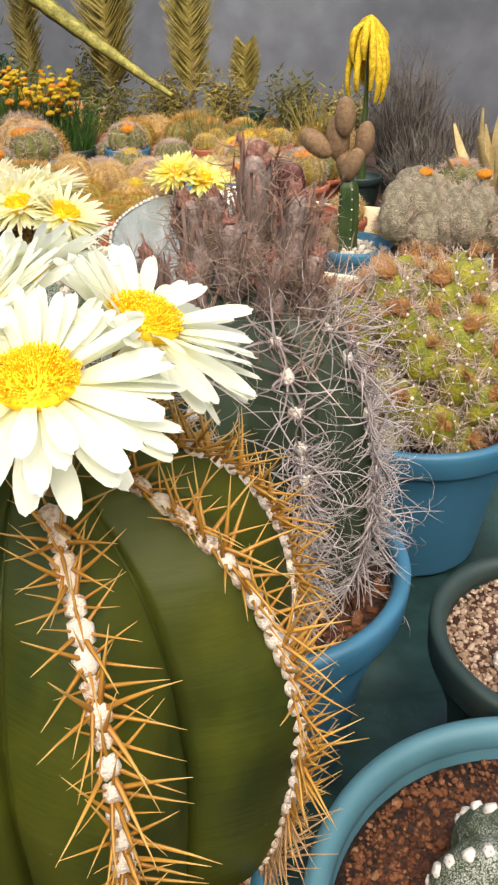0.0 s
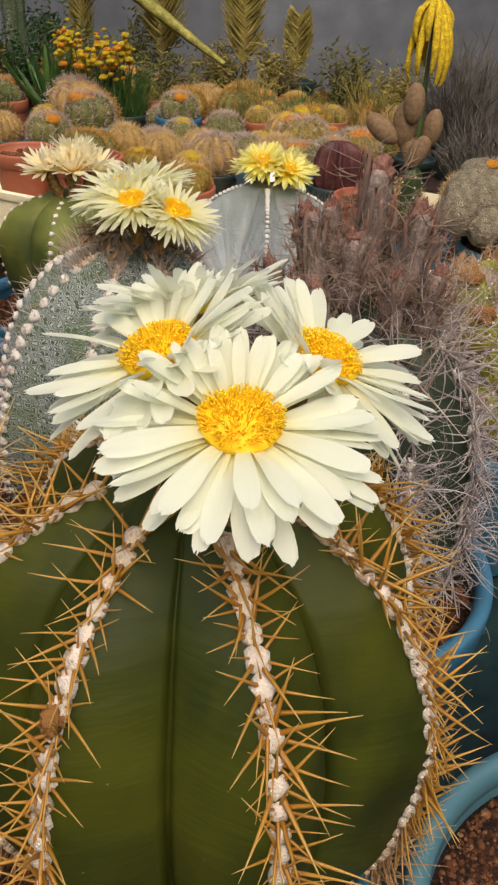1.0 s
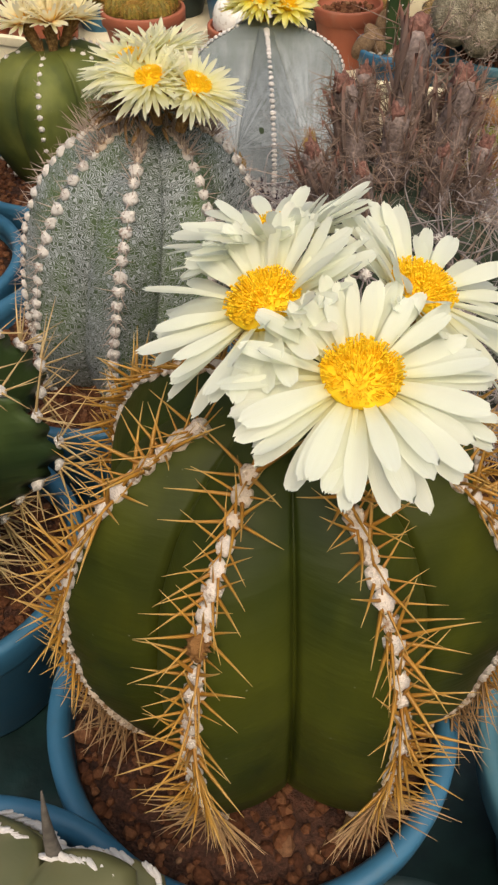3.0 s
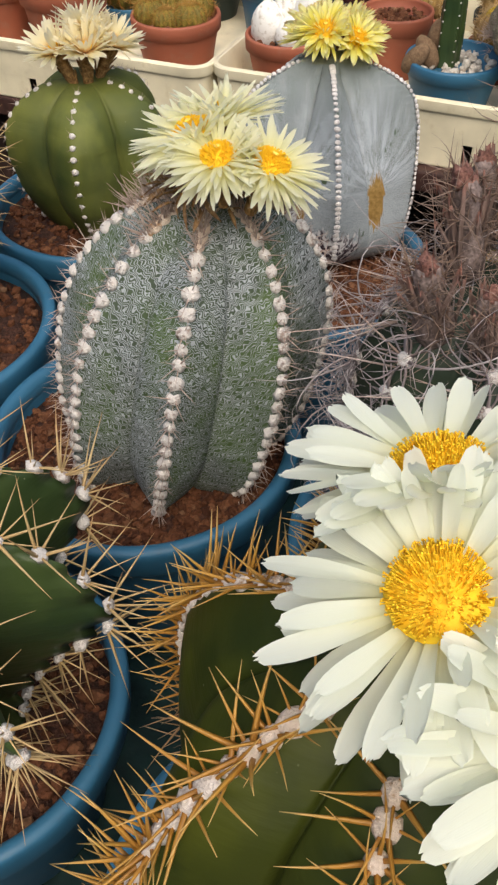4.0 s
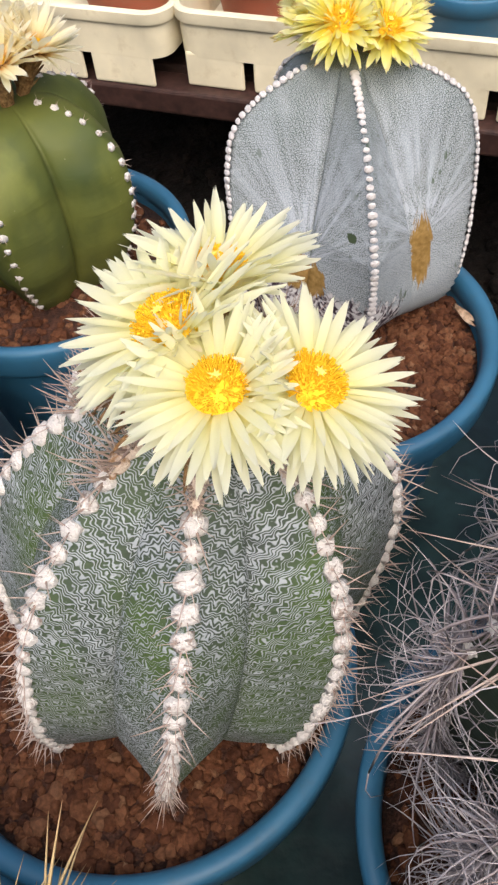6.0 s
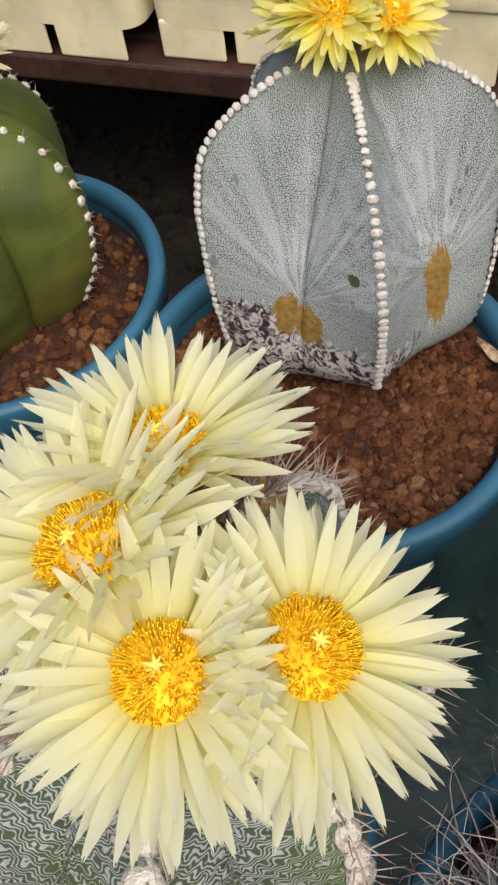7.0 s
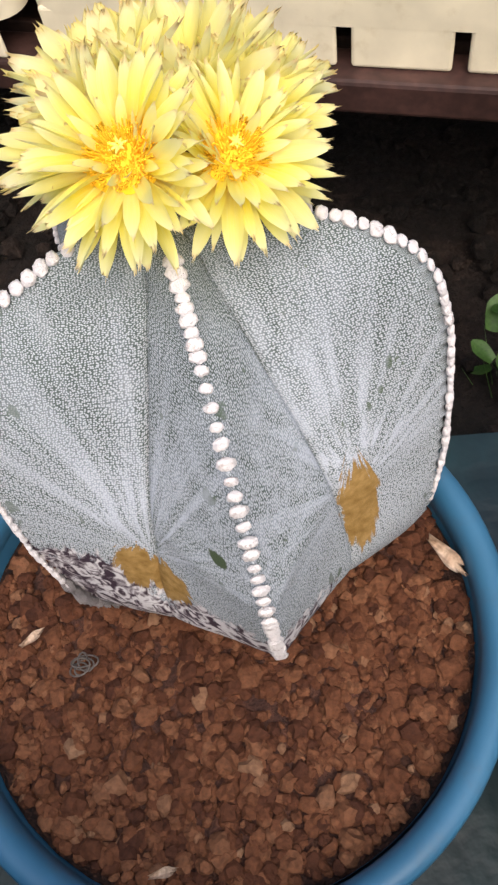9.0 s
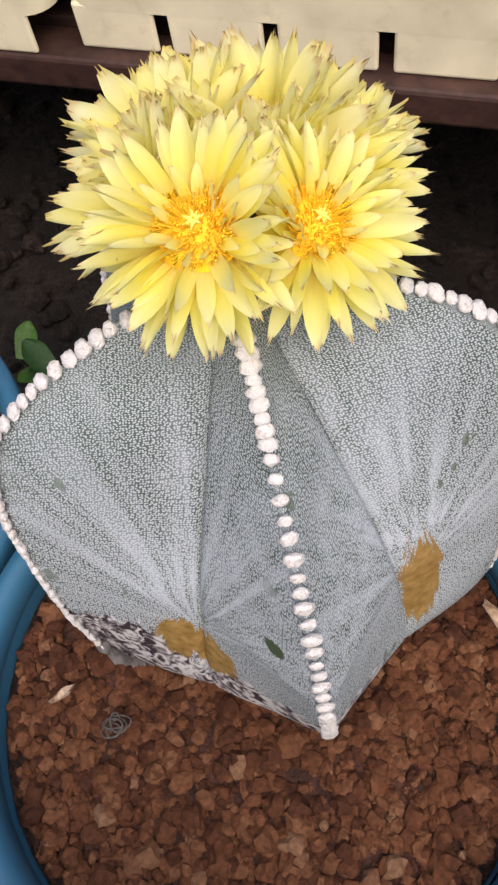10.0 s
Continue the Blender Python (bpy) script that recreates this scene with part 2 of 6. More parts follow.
    brown = ramp(nt, noise_fac(nt, 300, 4), [(0.3, (0.21, 0.12, 0.03)), (0.7, (0.37, 0.23, 0.08))])
    for at, radii, origin in (((-0.0355, -0.054, 0.0765), (0.0098, 0.0130, 0.0135), (-0.0300, -0.050, 0.098)), ((-0.0265, -0.058, 0.0725), (0.0078, 0.0130, 0.0120), (-0.0300, -0.050, 0.098)), ((0.0398, -0.041, 0.071), (0.0098, 0.0110, 0.033), (0.0400, -0.036, 0.110))):
        c = mix(nt, brush(at, radii, origin), c, brown)
    for at, radii in (((-0.0055, -0.068, 0.110), (0.0042, 0.006, 0.0034)), ((0.0135, -0.045, 0.166), (0.0026, 0.006, 0.0045)), ((-0.0035, -0.034, 0.166), (0.0028, 0.006, 0.0030)), ((0.002, -0.074, 0.082), (0.0050, 0.006, 0.0030)), ((0.0145, -0.055, 0.150), (0.0018, 0.006, 0.008))):
        c = mix(nt, spot(at, radii), c, (0.06, 0.085, 0.045))
    put(nt, b.inputs["Base Color"], c)
    bump(nt, b, k, 0.3, 0.0006)
    return m


def petal_material(name, stops, tint, rough=0.5, glow=0.36, vary=0.25):
    m, nt, b = material(name, rough, 0.3)
    u = uv_axis(nt, "X")
    w = uv_axis(nt, "Y")
    c = ramp(nt, u, stops)
    veins = noise_fac(nt, 1.0, 2, coords(nt, "UV", (1.5, 22, 1)))
    c = mix(nt, ramp(nt, veins, [(0.4, 0.0), (0.75, 0.3)]), c, tint)
    c = mix(nt, calc(nt, "MULTIPLY", rand(nt), vary), c, tint)
    put(nt, b.inputs["Base Color"], c)
    bump(nt, b, veins, 0.3, 0.0005)
    back = nt.nodes.new("ShaderNodeBsdfTranslucent")
    put(nt, back.inputs["Color"], c)
    both = nt.nodes.new("ShaderNodeMixShader")
    both.inputs[0].default_value = glow
    nt.links.new(b.outputs[0], both.inputs[1])
    nt.links.new(back.outputs[0], both.inputs[2])
    nt.links.new(both.outputs[0], nt.nodes["Material Output"].inputs["Surface"])
    return m


def spine_material(name, root, middle, tip, rough=0.45):
    m, nt, b = material(name, rough, 0.4)
    c = ramp(nt, uv_axis(nt, "X"), [(0.0, root), (0.45, middle), (1.0, tip)])
    c = mix(nt, calc(nt, "MULTIPLY", island(nt), 0.55), c, root)
    put(nt, b.inputs["Base Color"], c)
    return m


def wool_material(name, a, b_, rough=0.95, grain=1.6, low=0.25, high=0.36):
    m, nt, b = material(name, rough, 0.1)
    f = noise_fac(nt, grain, 4)
    f = calc(nt, "ADD", calc(nt, "MULTIPLY", f, 0.75), calc(nt, "MULTIPLY", rand(nt), 0.25))
    put(nt, b.inputs["Base Color"], ramp(nt, f, [(low, a), (high, b_)]))
    bump(nt, b, noise_fac(nt, grain * 3, 4), 0.45, 0.3 / grain)
    return m


def gravel_material(name, stops):
    m, nt, b = material(name, 0.9, 0.2)
    c = ramp(nt, island(nt), stops)
    c = mix(nt, 0.6, c, ramp(nt, noise_fac(nt, 500, 5), [(0.3, 0.25), (0.7, 0.75)]), "OVERLAY")
    put(nt, b.inputs["Base Color"], c)
    bump(nt, b, noise_fac(nt, 900, 4), 0.5, 0.0008)
    return m


def plastic(name, colour, dirt, rough=0.38):
    m, nt, b = material(name, rough, 0.45)
    f = noise_fac(nt, 16, 6)
    c = ramp(nt, f, [(0.3, tuple(x * 0.85 for x in colour)), (0.7, tuple(min(1, x * 1.15) for x in colour))])
    stain = ramp(nt, noise_fac(nt, 42, 8, rough=0.65), [(0.55, 0.0), (0.75, 0.55)])
    c = mix(nt, stain, c, dirt)
    put(nt, b.inputs["Base Color"], c)
    put(nt, b.inputs["Roughness"], ramp(nt, f, [(0.3, rough), (0.7, rough + 0.25)]))
    bump(nt, b, noise_fac(nt, 220, 3), 0.08, 0.001)
    return m


SKIN_GREEN = skin_plain("deep_green_skin", (0.016, 0.027, 0.004), (0.058, 0.065, 0.006), (0.018, 0.026, 0.007), 0.55, 0.24)
SKIN_OLIVE = skin_plain("olive_green_skin", (0.034, 0.056, 0.014), (0.150, 0.158, 0.034), (0.060, 0.080, 0.036), 0.6, 0.3)
SKIN_DARK = skin_plain("dark_green_skin", (0.022, 0.046, 0.016), (0.060, 0.090, 0.026), (0.04, 0.055, 0.03))
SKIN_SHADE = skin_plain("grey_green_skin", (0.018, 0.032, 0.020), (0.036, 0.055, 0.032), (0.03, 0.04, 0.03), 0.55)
SKIN_PALE = skin_plain("pale_olive_skin", (0.085, 0.092, 0.042), (0.21, 0.19, 0.095), (0.14, 0.115, 0.07))
SKIN_FLECK = skin_flecked("white_flecked_skin", (0.052, 0.064, 0.060), (0.40, 0.435, 0.465), 0.0015, 0.74, 0.7, (1.5, 2.0, 0.6), 0.62, True)
SKIN_STAR = skin_flecked("star_flecked_skin", (0.05, 0.07, 0.035), (0.50, 0.52, 0.50), 0.0010, 0.78)
SKIN_GREY = skin_grey()
SKIN_YELLOW = plain("yellow_green_head", [(0.3, (0.10, 0.125, 0.012)), (0.7, (0.36, 0.33, 0.025))], 1.2, 0.6, 0.3, 9, 0.3, 0.05)
CORK_GREY = plain("grey_cork", [(0.35, (0.10, 0.075, 0.08)), (0.5, (0.28, 0.25, 0.25)), (0.65, (0.5, 0.48, 0.47))], 170, 0.9, 0.5, 600, 0.7, 0.002)
PETAL_CREAM = petal_material("cream_white_petal", [(0.0, (0.82, 0.66, 0.14)), (0.2, (0.86, 0.83, 0.54)), (0.45, (0.87, 0.89, 0.77)), (1.0, (0.88, 0.91, 0.84))], (0.88, 0.88, 0.70), 0.5, 0.48)
PETAL_LEMON = petal_material("pale_lemon_petal", [(0.0, (0.84, 0.62, 0.07)), (0.2, (0.88, 0.82, 0.36)), (0.5, (0.92, 0.90, 0.61)), (1.0, (0.93, 0.93, 0.79))], (0.93, 0.91, 0.66), 0.5, 0.60)
PETAL_YELLOW = petal_material("yellow_petal", [(0.0, (0.90, 0.50, 0.01)), (0.25, (0.93, 0.72, 0.03)), (0.5, (0.93, 0.82, 0.08)), (0.75, (0.93, 0.87, 0.24)), (0.92, (0.94, 0.90, 0.44)), (1.0, (0.78, 0.56, 0.26))], (0.94, 0.92, 0.58), 0.5, 0.52, 0.4)
PETAL_PALE = petal_material("pale_yellow_petal", [(0.0, (0.92, 0.62, 0.03)), (0.2, (0.94, 0.80, 0.12)), (0.45, (0.94, 0.89, 0.38)), (0.85, (0.94, 0.92, 0.62)), (1.0, (0.76, 0.54, 0.28))], (0.92, 0.84, 0.16), 0.5, 0.55, 0.5)
PETAL_PEACH = petal_material("faded_peach_petal", [(0.0, (0.42, 0.18, 0.03)), (0.14, (0.80, 0.52, 0.16)), (0.3, (0.93, 0.84, 0.54)), (1.0, (0.95, 0.92, 0.78))], (0.92, 0.81, 0.50), 0.5, 0.55)
PETAL_DRY = petal_material("withered_petal", [(0.0, (0.085, 0.056, 0.046)), (0.5, (0.18, 0.120, 0.100)), (0.85, (0.26, 0.165, 0.138)), (1.0, (0.32, 0.13, 0.095))], (0.36, 0.28, 0.255), 0.9, 0.12)
PETAL_HUSK = plain("mauve_brown_husk", [(0.3, (0.085, 0.058, 0.052)), (0.7, (0.28, 0.215, 0.20))], 160, 0.9, 0.5, 600, 0.6, 0.002)
PETAL_TIP = plain("red_brown_dry_tip", [(0.3, (0.13, 0.055, 0.045)), (0.7, (0.30, 0.15, 0.12))], 260, 0.9, 0.5, 700, 0.7, 0.002)
PETAL_SCALE = plain("tan_brown_dry_scale", [(0.3, (0.17, 0.085, 0.032)), (0.7, (0.36, 0.22, 0.11))], 180, 0.9, 0.4, 600, 0.6)
PETAL_TUBE = plain("brown_scaly_tube", [(0.3, (0.16, 0.07, 0.02)), (0.7, (0.42, 0.25, 0.10))], 260, 0.85, 0.4, 600, 0.6)
POLLEN = plain("orange_yellow_stamen", [(0.3, (0.96, 0.50, 0.010)), (0.7, (0.98, 0.72, 0.04))], 300, 0.7)
STIGMA = plain("pale_yellow_stigma", [(0.3, (0.86, 0.62, 0.08)), (0.7, (0.88, 0.72, 0.20))], 200, 0.6)
WOOL = wool_material("white_areole_wool", (0.40, 0.26, 0.17), (0.80, 0.71, 0.65), low=0.28, high=0.42)
WOOL_HEAD = wool_material("white_woolly_head", (0.55, 0.50, 0.44), (0.82, 0.80, 0.76), 0.95, 120)
WOOL_WHITE = wool_material("clean_white_wool", (0.40, 0.31, 0.27), (0.76, 0.71, 0.68), low=0.29, high=0.40)
WOOL_STAR = wool_material("pure_white_wool", (0.46, 0.38, 0.35), (0.74, 0.70, 0.69), low=0.26, high=0.38)
WOOL_RUST = wool_material("rust_brown_wool", (0.10, 0.040, 0.014), (0.30, 0.145, 0.055))
WOOL_BROWN = wool_material("brown_areole_wool", (0.38, 0.23, 0.13), (0.74, 0.61, 0.51), low=0.30, high=0.45)
SPINE_GOLD = spine_material("amber_spine", (0.30, 0.125, 0.018), (0.50, 0.265, 0.050), (0.62, 0.43, 0.17))
SPINE_AGED = spine_material("aged_brown_spine", (0.24, 0.13, 0.06), (0.42, 0.25, 0.12), (0.50, 0.34, 0.20), 0.6)
SPINE_TAN = spine_material("tan_spine", (0.46, 0.30, 0.13), (0.62, 0.46, 0.24), (0.42, 0.24, 0.11))
SPINE_GREY = spine_material("grey_curling_spine", (0.24, 0.19, 0.19), (0.42, 0.375, 0.385), (0.54, 0.49, 0.50), 0.6)
SPINE_DRY = spine_material("brown_dry_spine", (0.16, 0.10, 0.07), (0.30, 0.21, 0.17), (0.40, 0.30, 0.25), 0.7)
SPINE_RUST = spine_material("rust_brown_bristle", (0.30, 0.13, 0.04), (0.46, 0.24, 0.09), (0.52, 0.32, 0.16), 0.7)
SPINE_LILAC = spine_material("pale_lilac_hair", (0.34, 0.29, 0.30), (0.54, 0.49, 0.51), (0.62, 0.58, 0.60), 0.6)
SPINE_PINK = spine_material("pinkish_white_spine", (0.30, 0.20, 0.16), (0.55, 0.45, 0.40), (0.42, 0.30, 0.25))
POT_BLUE = plastic("blue_pot_plastic", (0.032, 0.135, 0.24), (0.06, 0.11, 0.15))
POT_TEAL = plastic("faded_teal_pot_plastic", (0.06, 0.16, 0.21), (0.13, 0.19, 0.20))
POT_DARK = plastic("dark_green_pot_plastic", (0.018, 0.035, 0.035), (0.06, 0.06, 0.055))
TERRACOTTA = plastic("terracotta_plastic", (0.34, 0.10, 0.055), (0.30, 0.16, 0.11), 0.55)
TRAY = plastic("cream_tray_plastic", (0.77, 0.69, 0.50), (0.56, 0.46, 0.28), 0.5)
GRAVEL = gravel_material("red_brown_lava_gravel", [(0.0, (0.055, 0.020, 0.011)), (0.35, (0.098, 0.036, 0.017)), (0.7, (0.135, 0.053, 0.025)), (0.96, (0.165, 0.072, 0.036)), (1.0, (0.21, 0.115, 0.065))])
PEBBLE = gravel_material("pale_pebble", [(0.0, (0.34, 0.28, 0.22)), (0.5, (0.52, 0.47, 0.41)), (1.0, (0.66, 0.62, 0.56))])
GRIT = gravel_material("tan_grit", [(0.0, (0.13, 0.08, 0.055)), (0.5, (0.24, 0.16, 0.115)), (1.0, (0.42, 0.32, 0.25))])
SOIL = plain("dark_red_soil", [(0.3, (0.030, 0.012, 0.008)), (0.7, (0.09, 0.035, 0.02))], 120, 0.95, 0.5, 500, 0.8, 0.003)
SHEET = plain("black_green_plastic_sheet", [(0.3, (0.006, 0.019, 0.020)), (0.55, (0.020, 0.052, 0.050)), (0.8, (0.065, 0.100, 0.088))], 7, 0.34, 0.4, 40, 0.3, 0.006, False, 0.4)
# near-black earth, its colour lowered for the dark gap between the benches
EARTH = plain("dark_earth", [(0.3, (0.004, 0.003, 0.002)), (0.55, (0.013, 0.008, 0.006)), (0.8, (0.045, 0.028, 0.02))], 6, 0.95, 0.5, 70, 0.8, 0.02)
RAIL = plain("red_brown_painted_timber", [(0.3, (0.030, 0.013, 0.010)), (0.7, (0.065, 0.030, 0.024))], 10, 0.6, 0.4, 90, 0.3, 0.002)
TIMBER = plain("dark_brown_timber", [(0.3, (0.022, 0.011, 0.008)), (0.7, (0.06, 0.03, 0.022))], 12, 0.7, 0.4, 90, 0.4, 0.003)
# for the unseen walls added to hold back low sky light
LIGHT_BLOCK = plain("dark_light_block", [(0.3, (0.03, 0.04, 0.035)), (0.7, (0.06, 0.075, 0.065))], 3, 0.8, 0.3, 200, 0.2, 0.002)
WALL = plain("grey_wall_sheet", [(0.25, (0.055, 0.060, 0.078)), (0.75, (0.145, 0.155, 0.182))], 1.1, 0.7, 0.2, 9, 0.1, 0.01)
SKIN_TAWNY = plain("tawny_skin", [(0.3, (0.20, 0.12, 0.05)), (0.7, (0.42, 0.26, 0.08))], 3, 0.7, 0.3, 250)
STEM_OLIVE = plain("olive_yellow_stem", [(0.3, (0.12, 0.115, 0.02)), (0.7, (0.34, 0.30, 0.075))], 45, 0.7, 0.4, 160, 0.5, 0.003)
BALL_GREEN = plain("dull_green_skin", [(0.3, (0.05, 0.06, 0.018)), (0.7, (0.16, 0.15, 0.04))], 2.5, 0.7, 0.3, 12)
BALL_OCHRE = plain("ochre_green_skin", [(0.3, (0.11, 0.085, 0.015)), (0.7, (0.28, 0.20, 0.03))], 2.5, 0.7, 0.3, 12)
SKIN_RED = plain("dark_red_skin", [(0.3, (0.045, 0.014, 0.016)), (0.7, (0.12, 0.035, 0.035))], 30, 0.6, 0.3, 200)
BLOOM_YELLOW = plain("yellow_bloom", [(0.3, (0.55, 0.34, 0.01)), (0.7, (0.76, 0.55, 0.03))], 3, 0.7, 0.3, 9, 0.6, 0.2)
BLOOM_ORANGE = plain("orange_bloom", [(0.3, (0.60, 0.16, 0.01)), (0.7, (0.75, 0.34, 0.02))], 3, 0.7, 0.3, 9, 0.6, 0.2)
CREST_YELLOW = plain("yellow_crest", [(0.3, (0.45, 0.28, 0.01)), (0.7, (0.76, 0.55, 0.03))], 90, 0.7, 0.4, 260, 0.8, 0.006)
BROWN_FINGER = plain("brown_downy_skin", [(0.3, (0.13, 0.078, 0.044)), (0.7, (0.24, 0.15, 0.085))], 150, 0.9, 0.4, 700, 0.5, 0.001)
PALE_SKIN = plain("pale_woolly_skin", [(0.3, (0.19, 0.165, 0.11)), (0.7, (0.52, 0.45, 0.33))], 2.5, 0.9, 0.4, 14, 0.7, 0.1)
LEAF_BRONZE = plain("bronze_green_leaf", [(0.3, (0.15, 0.12, 0.028)), (0.7, (0.30, 0.235, 0.06))], 30, 0.7, 0.2, 200)
DRY_HUSK = plain("pale_dry_husk", [(0.3, (0.30, 0.19, 0.12)), (0.7, (0.56, 0.43, 0.32))], 300, 0.85, 0.4, 700, 0.6)
TWIG_GREY = plain("grey_twig", [(0.3, (0.06, 0.05, 0.045)), (0.7, (0.15, 0.13, 0.115))], 40, 0.8, 0.3, 300)
BLADE_STRAW = plain("straw_blade", [(0.3, (0.30, 0.22, 0.10)), (0.7, (0.55, 0.44, 0.22))], 30, 0.6, 0.2, 200)
LEAF = plain("green_leaf", [(0.3, (0.02, 0.06, 0.012)), (0.7, (0.06, 0.13, 0.025))], 40, 0.5, 0.3, 200, 0.3, 0.001, True)


# ---- builders ----
def mesh_of(name, verts, faces, mat, uvs=None, smooth=True):
    me = bpy.data.meshes.new(name)
    me.from_pydata([tuple(v) for v in verts], [], [tuple(f) for f in faces])
    if uvs is not None:
        layer = me.uv_layers.new(name="UVMap")
        idx = np.zeros(len(me.loops), dtype=np.int32)
        me.loops.foreach_get("vertex_index", idx)
        layer.data.foreach_set("uv", np.asarray(uvs, dtype=np.float32)[idx].ravel())
    me.polygons.foreach_set("use_smooth", [smooth] * len(me.polygons))
    me.materials.append(mat)
    me.update()
    return me


def child(name, me, parent, m=None, label=""):
    """One mesh object under a thing or a part."""
    ob = new(name, me)
    ob.parent = parent
    if m is not None:
        ob.matrix_basis = m
    if label:
        ob["label"] = label
    return ob


def root(name, x, y, z, label, category, group="", kind=""):
    ob = new(name)
    ob.empty_display_size = 0.02
    ob.matrix_basis = pose(x, y, z)
    return tagged(ob, label, category, group, kind)


def thing(name, me, m, label, category, group="", kind=""):
    ob = new(name, me)
    ob.matrix_basis = m
    return tagged(ob, label, category, group, kind)


def grid_faces(rows, cols, wrap=False, off=0, flip=False):
    f = []
    for i in range(rows - 1):
        for j in range(cols if wrap else cols - 1):
            a, b = off + i * cols + j, off + i * cols + (j + 1) % cols
            q = (a, b, b + cols, a + cols)
            f.append(q[::-1] if flip else q)
    return f


def lathe(name, prof, mat, seg=72, wobble=0.0):
    """A turned form from (radius, height) pairs."""
    rng = np.random.default_rng(len(prof) * 7 + seg)
    ph = rng.uniform(0, 6.28, 3)
    v = []
    for r, z in prof:
        for j in range(seg):
            a = 2 * math.pi * j / seg
            k = 1 + wobble * (math.sin(2 * a + ph[0]) + 0.5 * math.sin(3 * a + ph[1]))
            v.append((r * k * math.cos(a), r * k * math.sin(a), z))
    return mesh_of(name, v, grid_faces(len(prof), seg, True), mat)


def frame_to(normal, up=(0, 0, 1)):
    """Turn whose z goes along normal and whose y is as near to up as may be."""
    n = Vector(normal).normalized()
    u = Vector(up) - n * n.dot(Vector(up))
    if u.length < 1e-5:
        u = Vector((0, 1, 0)) - n * n.y
    u.normalize()
    r = u.cross(n)
    return Matrix((r, u, n)).transposed().to_4x4()


def place(pos, normal, up=(0, 0, 1), spin=0.0, size=1.0):
    return Matrix.Translation(pos) @ frame_to(normal, up) @ Matrix.Rotation(spin, 4, "Z") @ Matrix.Scale(size, 4)


def blob(name, mat, seed, sub=2, size=(1, 1, 1), rough=0.2, freq=1.6, dimple=0.0):
    """An uneven rounded lump, with a dimple in its top where one is asked for."""
    bm = bmesh.new()
    bmesh.ops.create_icosphere(bm, subdivisions=sub, radius=1)
    for v in bm.verts:
        d = noise.noise(v.co * freq + Vector((seed * 3.1, seed * 1.7, 0)))
        v.co *= 1 + rough * d
        if dimple and v.co.z > 0:
            v.co.z -= dimple * max(0.0, 1 - math.hypot(v.co.x, v.co.y) / 0.42)
        v.co.x, v.co.y, v.co.z = v.co.x * size[0], v.co.y * size[1], v.co.z * size[2]
    me = bpy.data.meshes.new(name)
    bm.to_mesh(me)
    bm.free()
    me.polygons.foreach_set("use_smooth", [True] * len(me.polygons))
    me.materials.append(mat)
    return me


def spines_mesh(name, mat, specs, sides=4, steps=3):
    """Tapered, bent spines. specs: base, direction, length, radius, bend."""
    v, f, uv = [], [], []
    for base, d, length, rad, bend in specs:
        d = Vector(d).normalized()
        side = d.orthogonal().normalized()
        other = d.cross(side)
        p, off = Vector(base), len(v)
        cur = d.copy()
        for i in range(steps + 1):
            t = i / steps
            r = rad * (1 - 0.92 * t)
            for j in range(sides):
                a = 2 * math.pi * j / sides
                v.append(p + (side * math.cos(a) + other * math.sin(a)) * r)
                uv.append((t, j / sides))
            turn = Vector(bend).length
            if turn > 1:
                cur = Matrix.Rotation(turn / steps * (0.6 + 0.8 * t), 3, d.cross(Vector(bend)).normalized()) @ cur
            else:
                cur = (cur + Vector(bend) / steps).normalized()
            p = p + cur * (length / steps)
        f += grid_faces(steps + 1, sides, True, off)
        f.append(tuple(off + steps * sides + j for j in range(sides)))
    return mesh_of(name, v, f, mat, uv)


class Spines:
    """Kinds of spine and the ways in which they spring from one areole; z is outward."""

    def __init__(self, mat, count, length, radius, spread, curl=0.0, variants=5, seed=1, sides=4, steps=3, forward=0.5):
        rng = random.Random(seed)
        self.single = []
        for k in range(variants):
            b = [rng.uniform(-1, 1) * curl, rng.uniform(-1, 1) * curl, 0]
            self.single.append(spines_mesh("spine", mat, [((0, 0, 0), (0, 0, 1), length, radius, b)], sides, steps))
        self.sets = []
        for k in range(variants):
            n = count + rng.randint(-1, 1)
            group = []
            for i in range(n):
                a = 2 * math.pi * (i + rng.random() * 0.7) / n
                q = spread * rng.uniform(0.55, 1.1)
                d = Vector((math.cos(a) * q, math.sin(a) * q, forward * rng.uniform(0.4, 1.3)))
                group.append((place((math.cos(a) * radius * 2, math.sin(a) * radius * 2, 0), d, (0.3, 0.2, 1), rng.uniform(0, 6.28), rng.uniform(0.55, 1.12)), rng.randrange(variants)))
            self.sets.append(group)
        self.mat = mat

    def joined(self, parent, poses):
        """All the spines of poses in one mesh."""
        vs, fs, us, off = [], [], [], 0
        cache = []
        for me in self.single:
            co = np.zeros(len(me.vertices) * 3)
            me.vertices.foreach_get("co", co)
            uv = np.zeros((len(me.vertices), 2))
            for lp, d in zip(me.loops, me.uv_layers[0].data):
                uv[lp.vertex_index] = d.uv
            cache.append((co.reshape(-1, 3), [tuple(q.vertices) for q in me.polygons], uv))
        for m, k in poses:
            co, fa, uv = cache[k]
            a = np.array(m)
            vs.append(co @ a[:3, :3].T + a[:3, 3])
            fs += [tuple(i + off for i in q) for q in fa]
            us.append(uv)
            off += len(co)
        if vs:
            ob = child("spine_mass", mesh_of("spine_mass", np.concatenate(vs), fs, self.mat, np.concatenate(us)), parent)
            tagged(ob, "", "", "", "stuff")


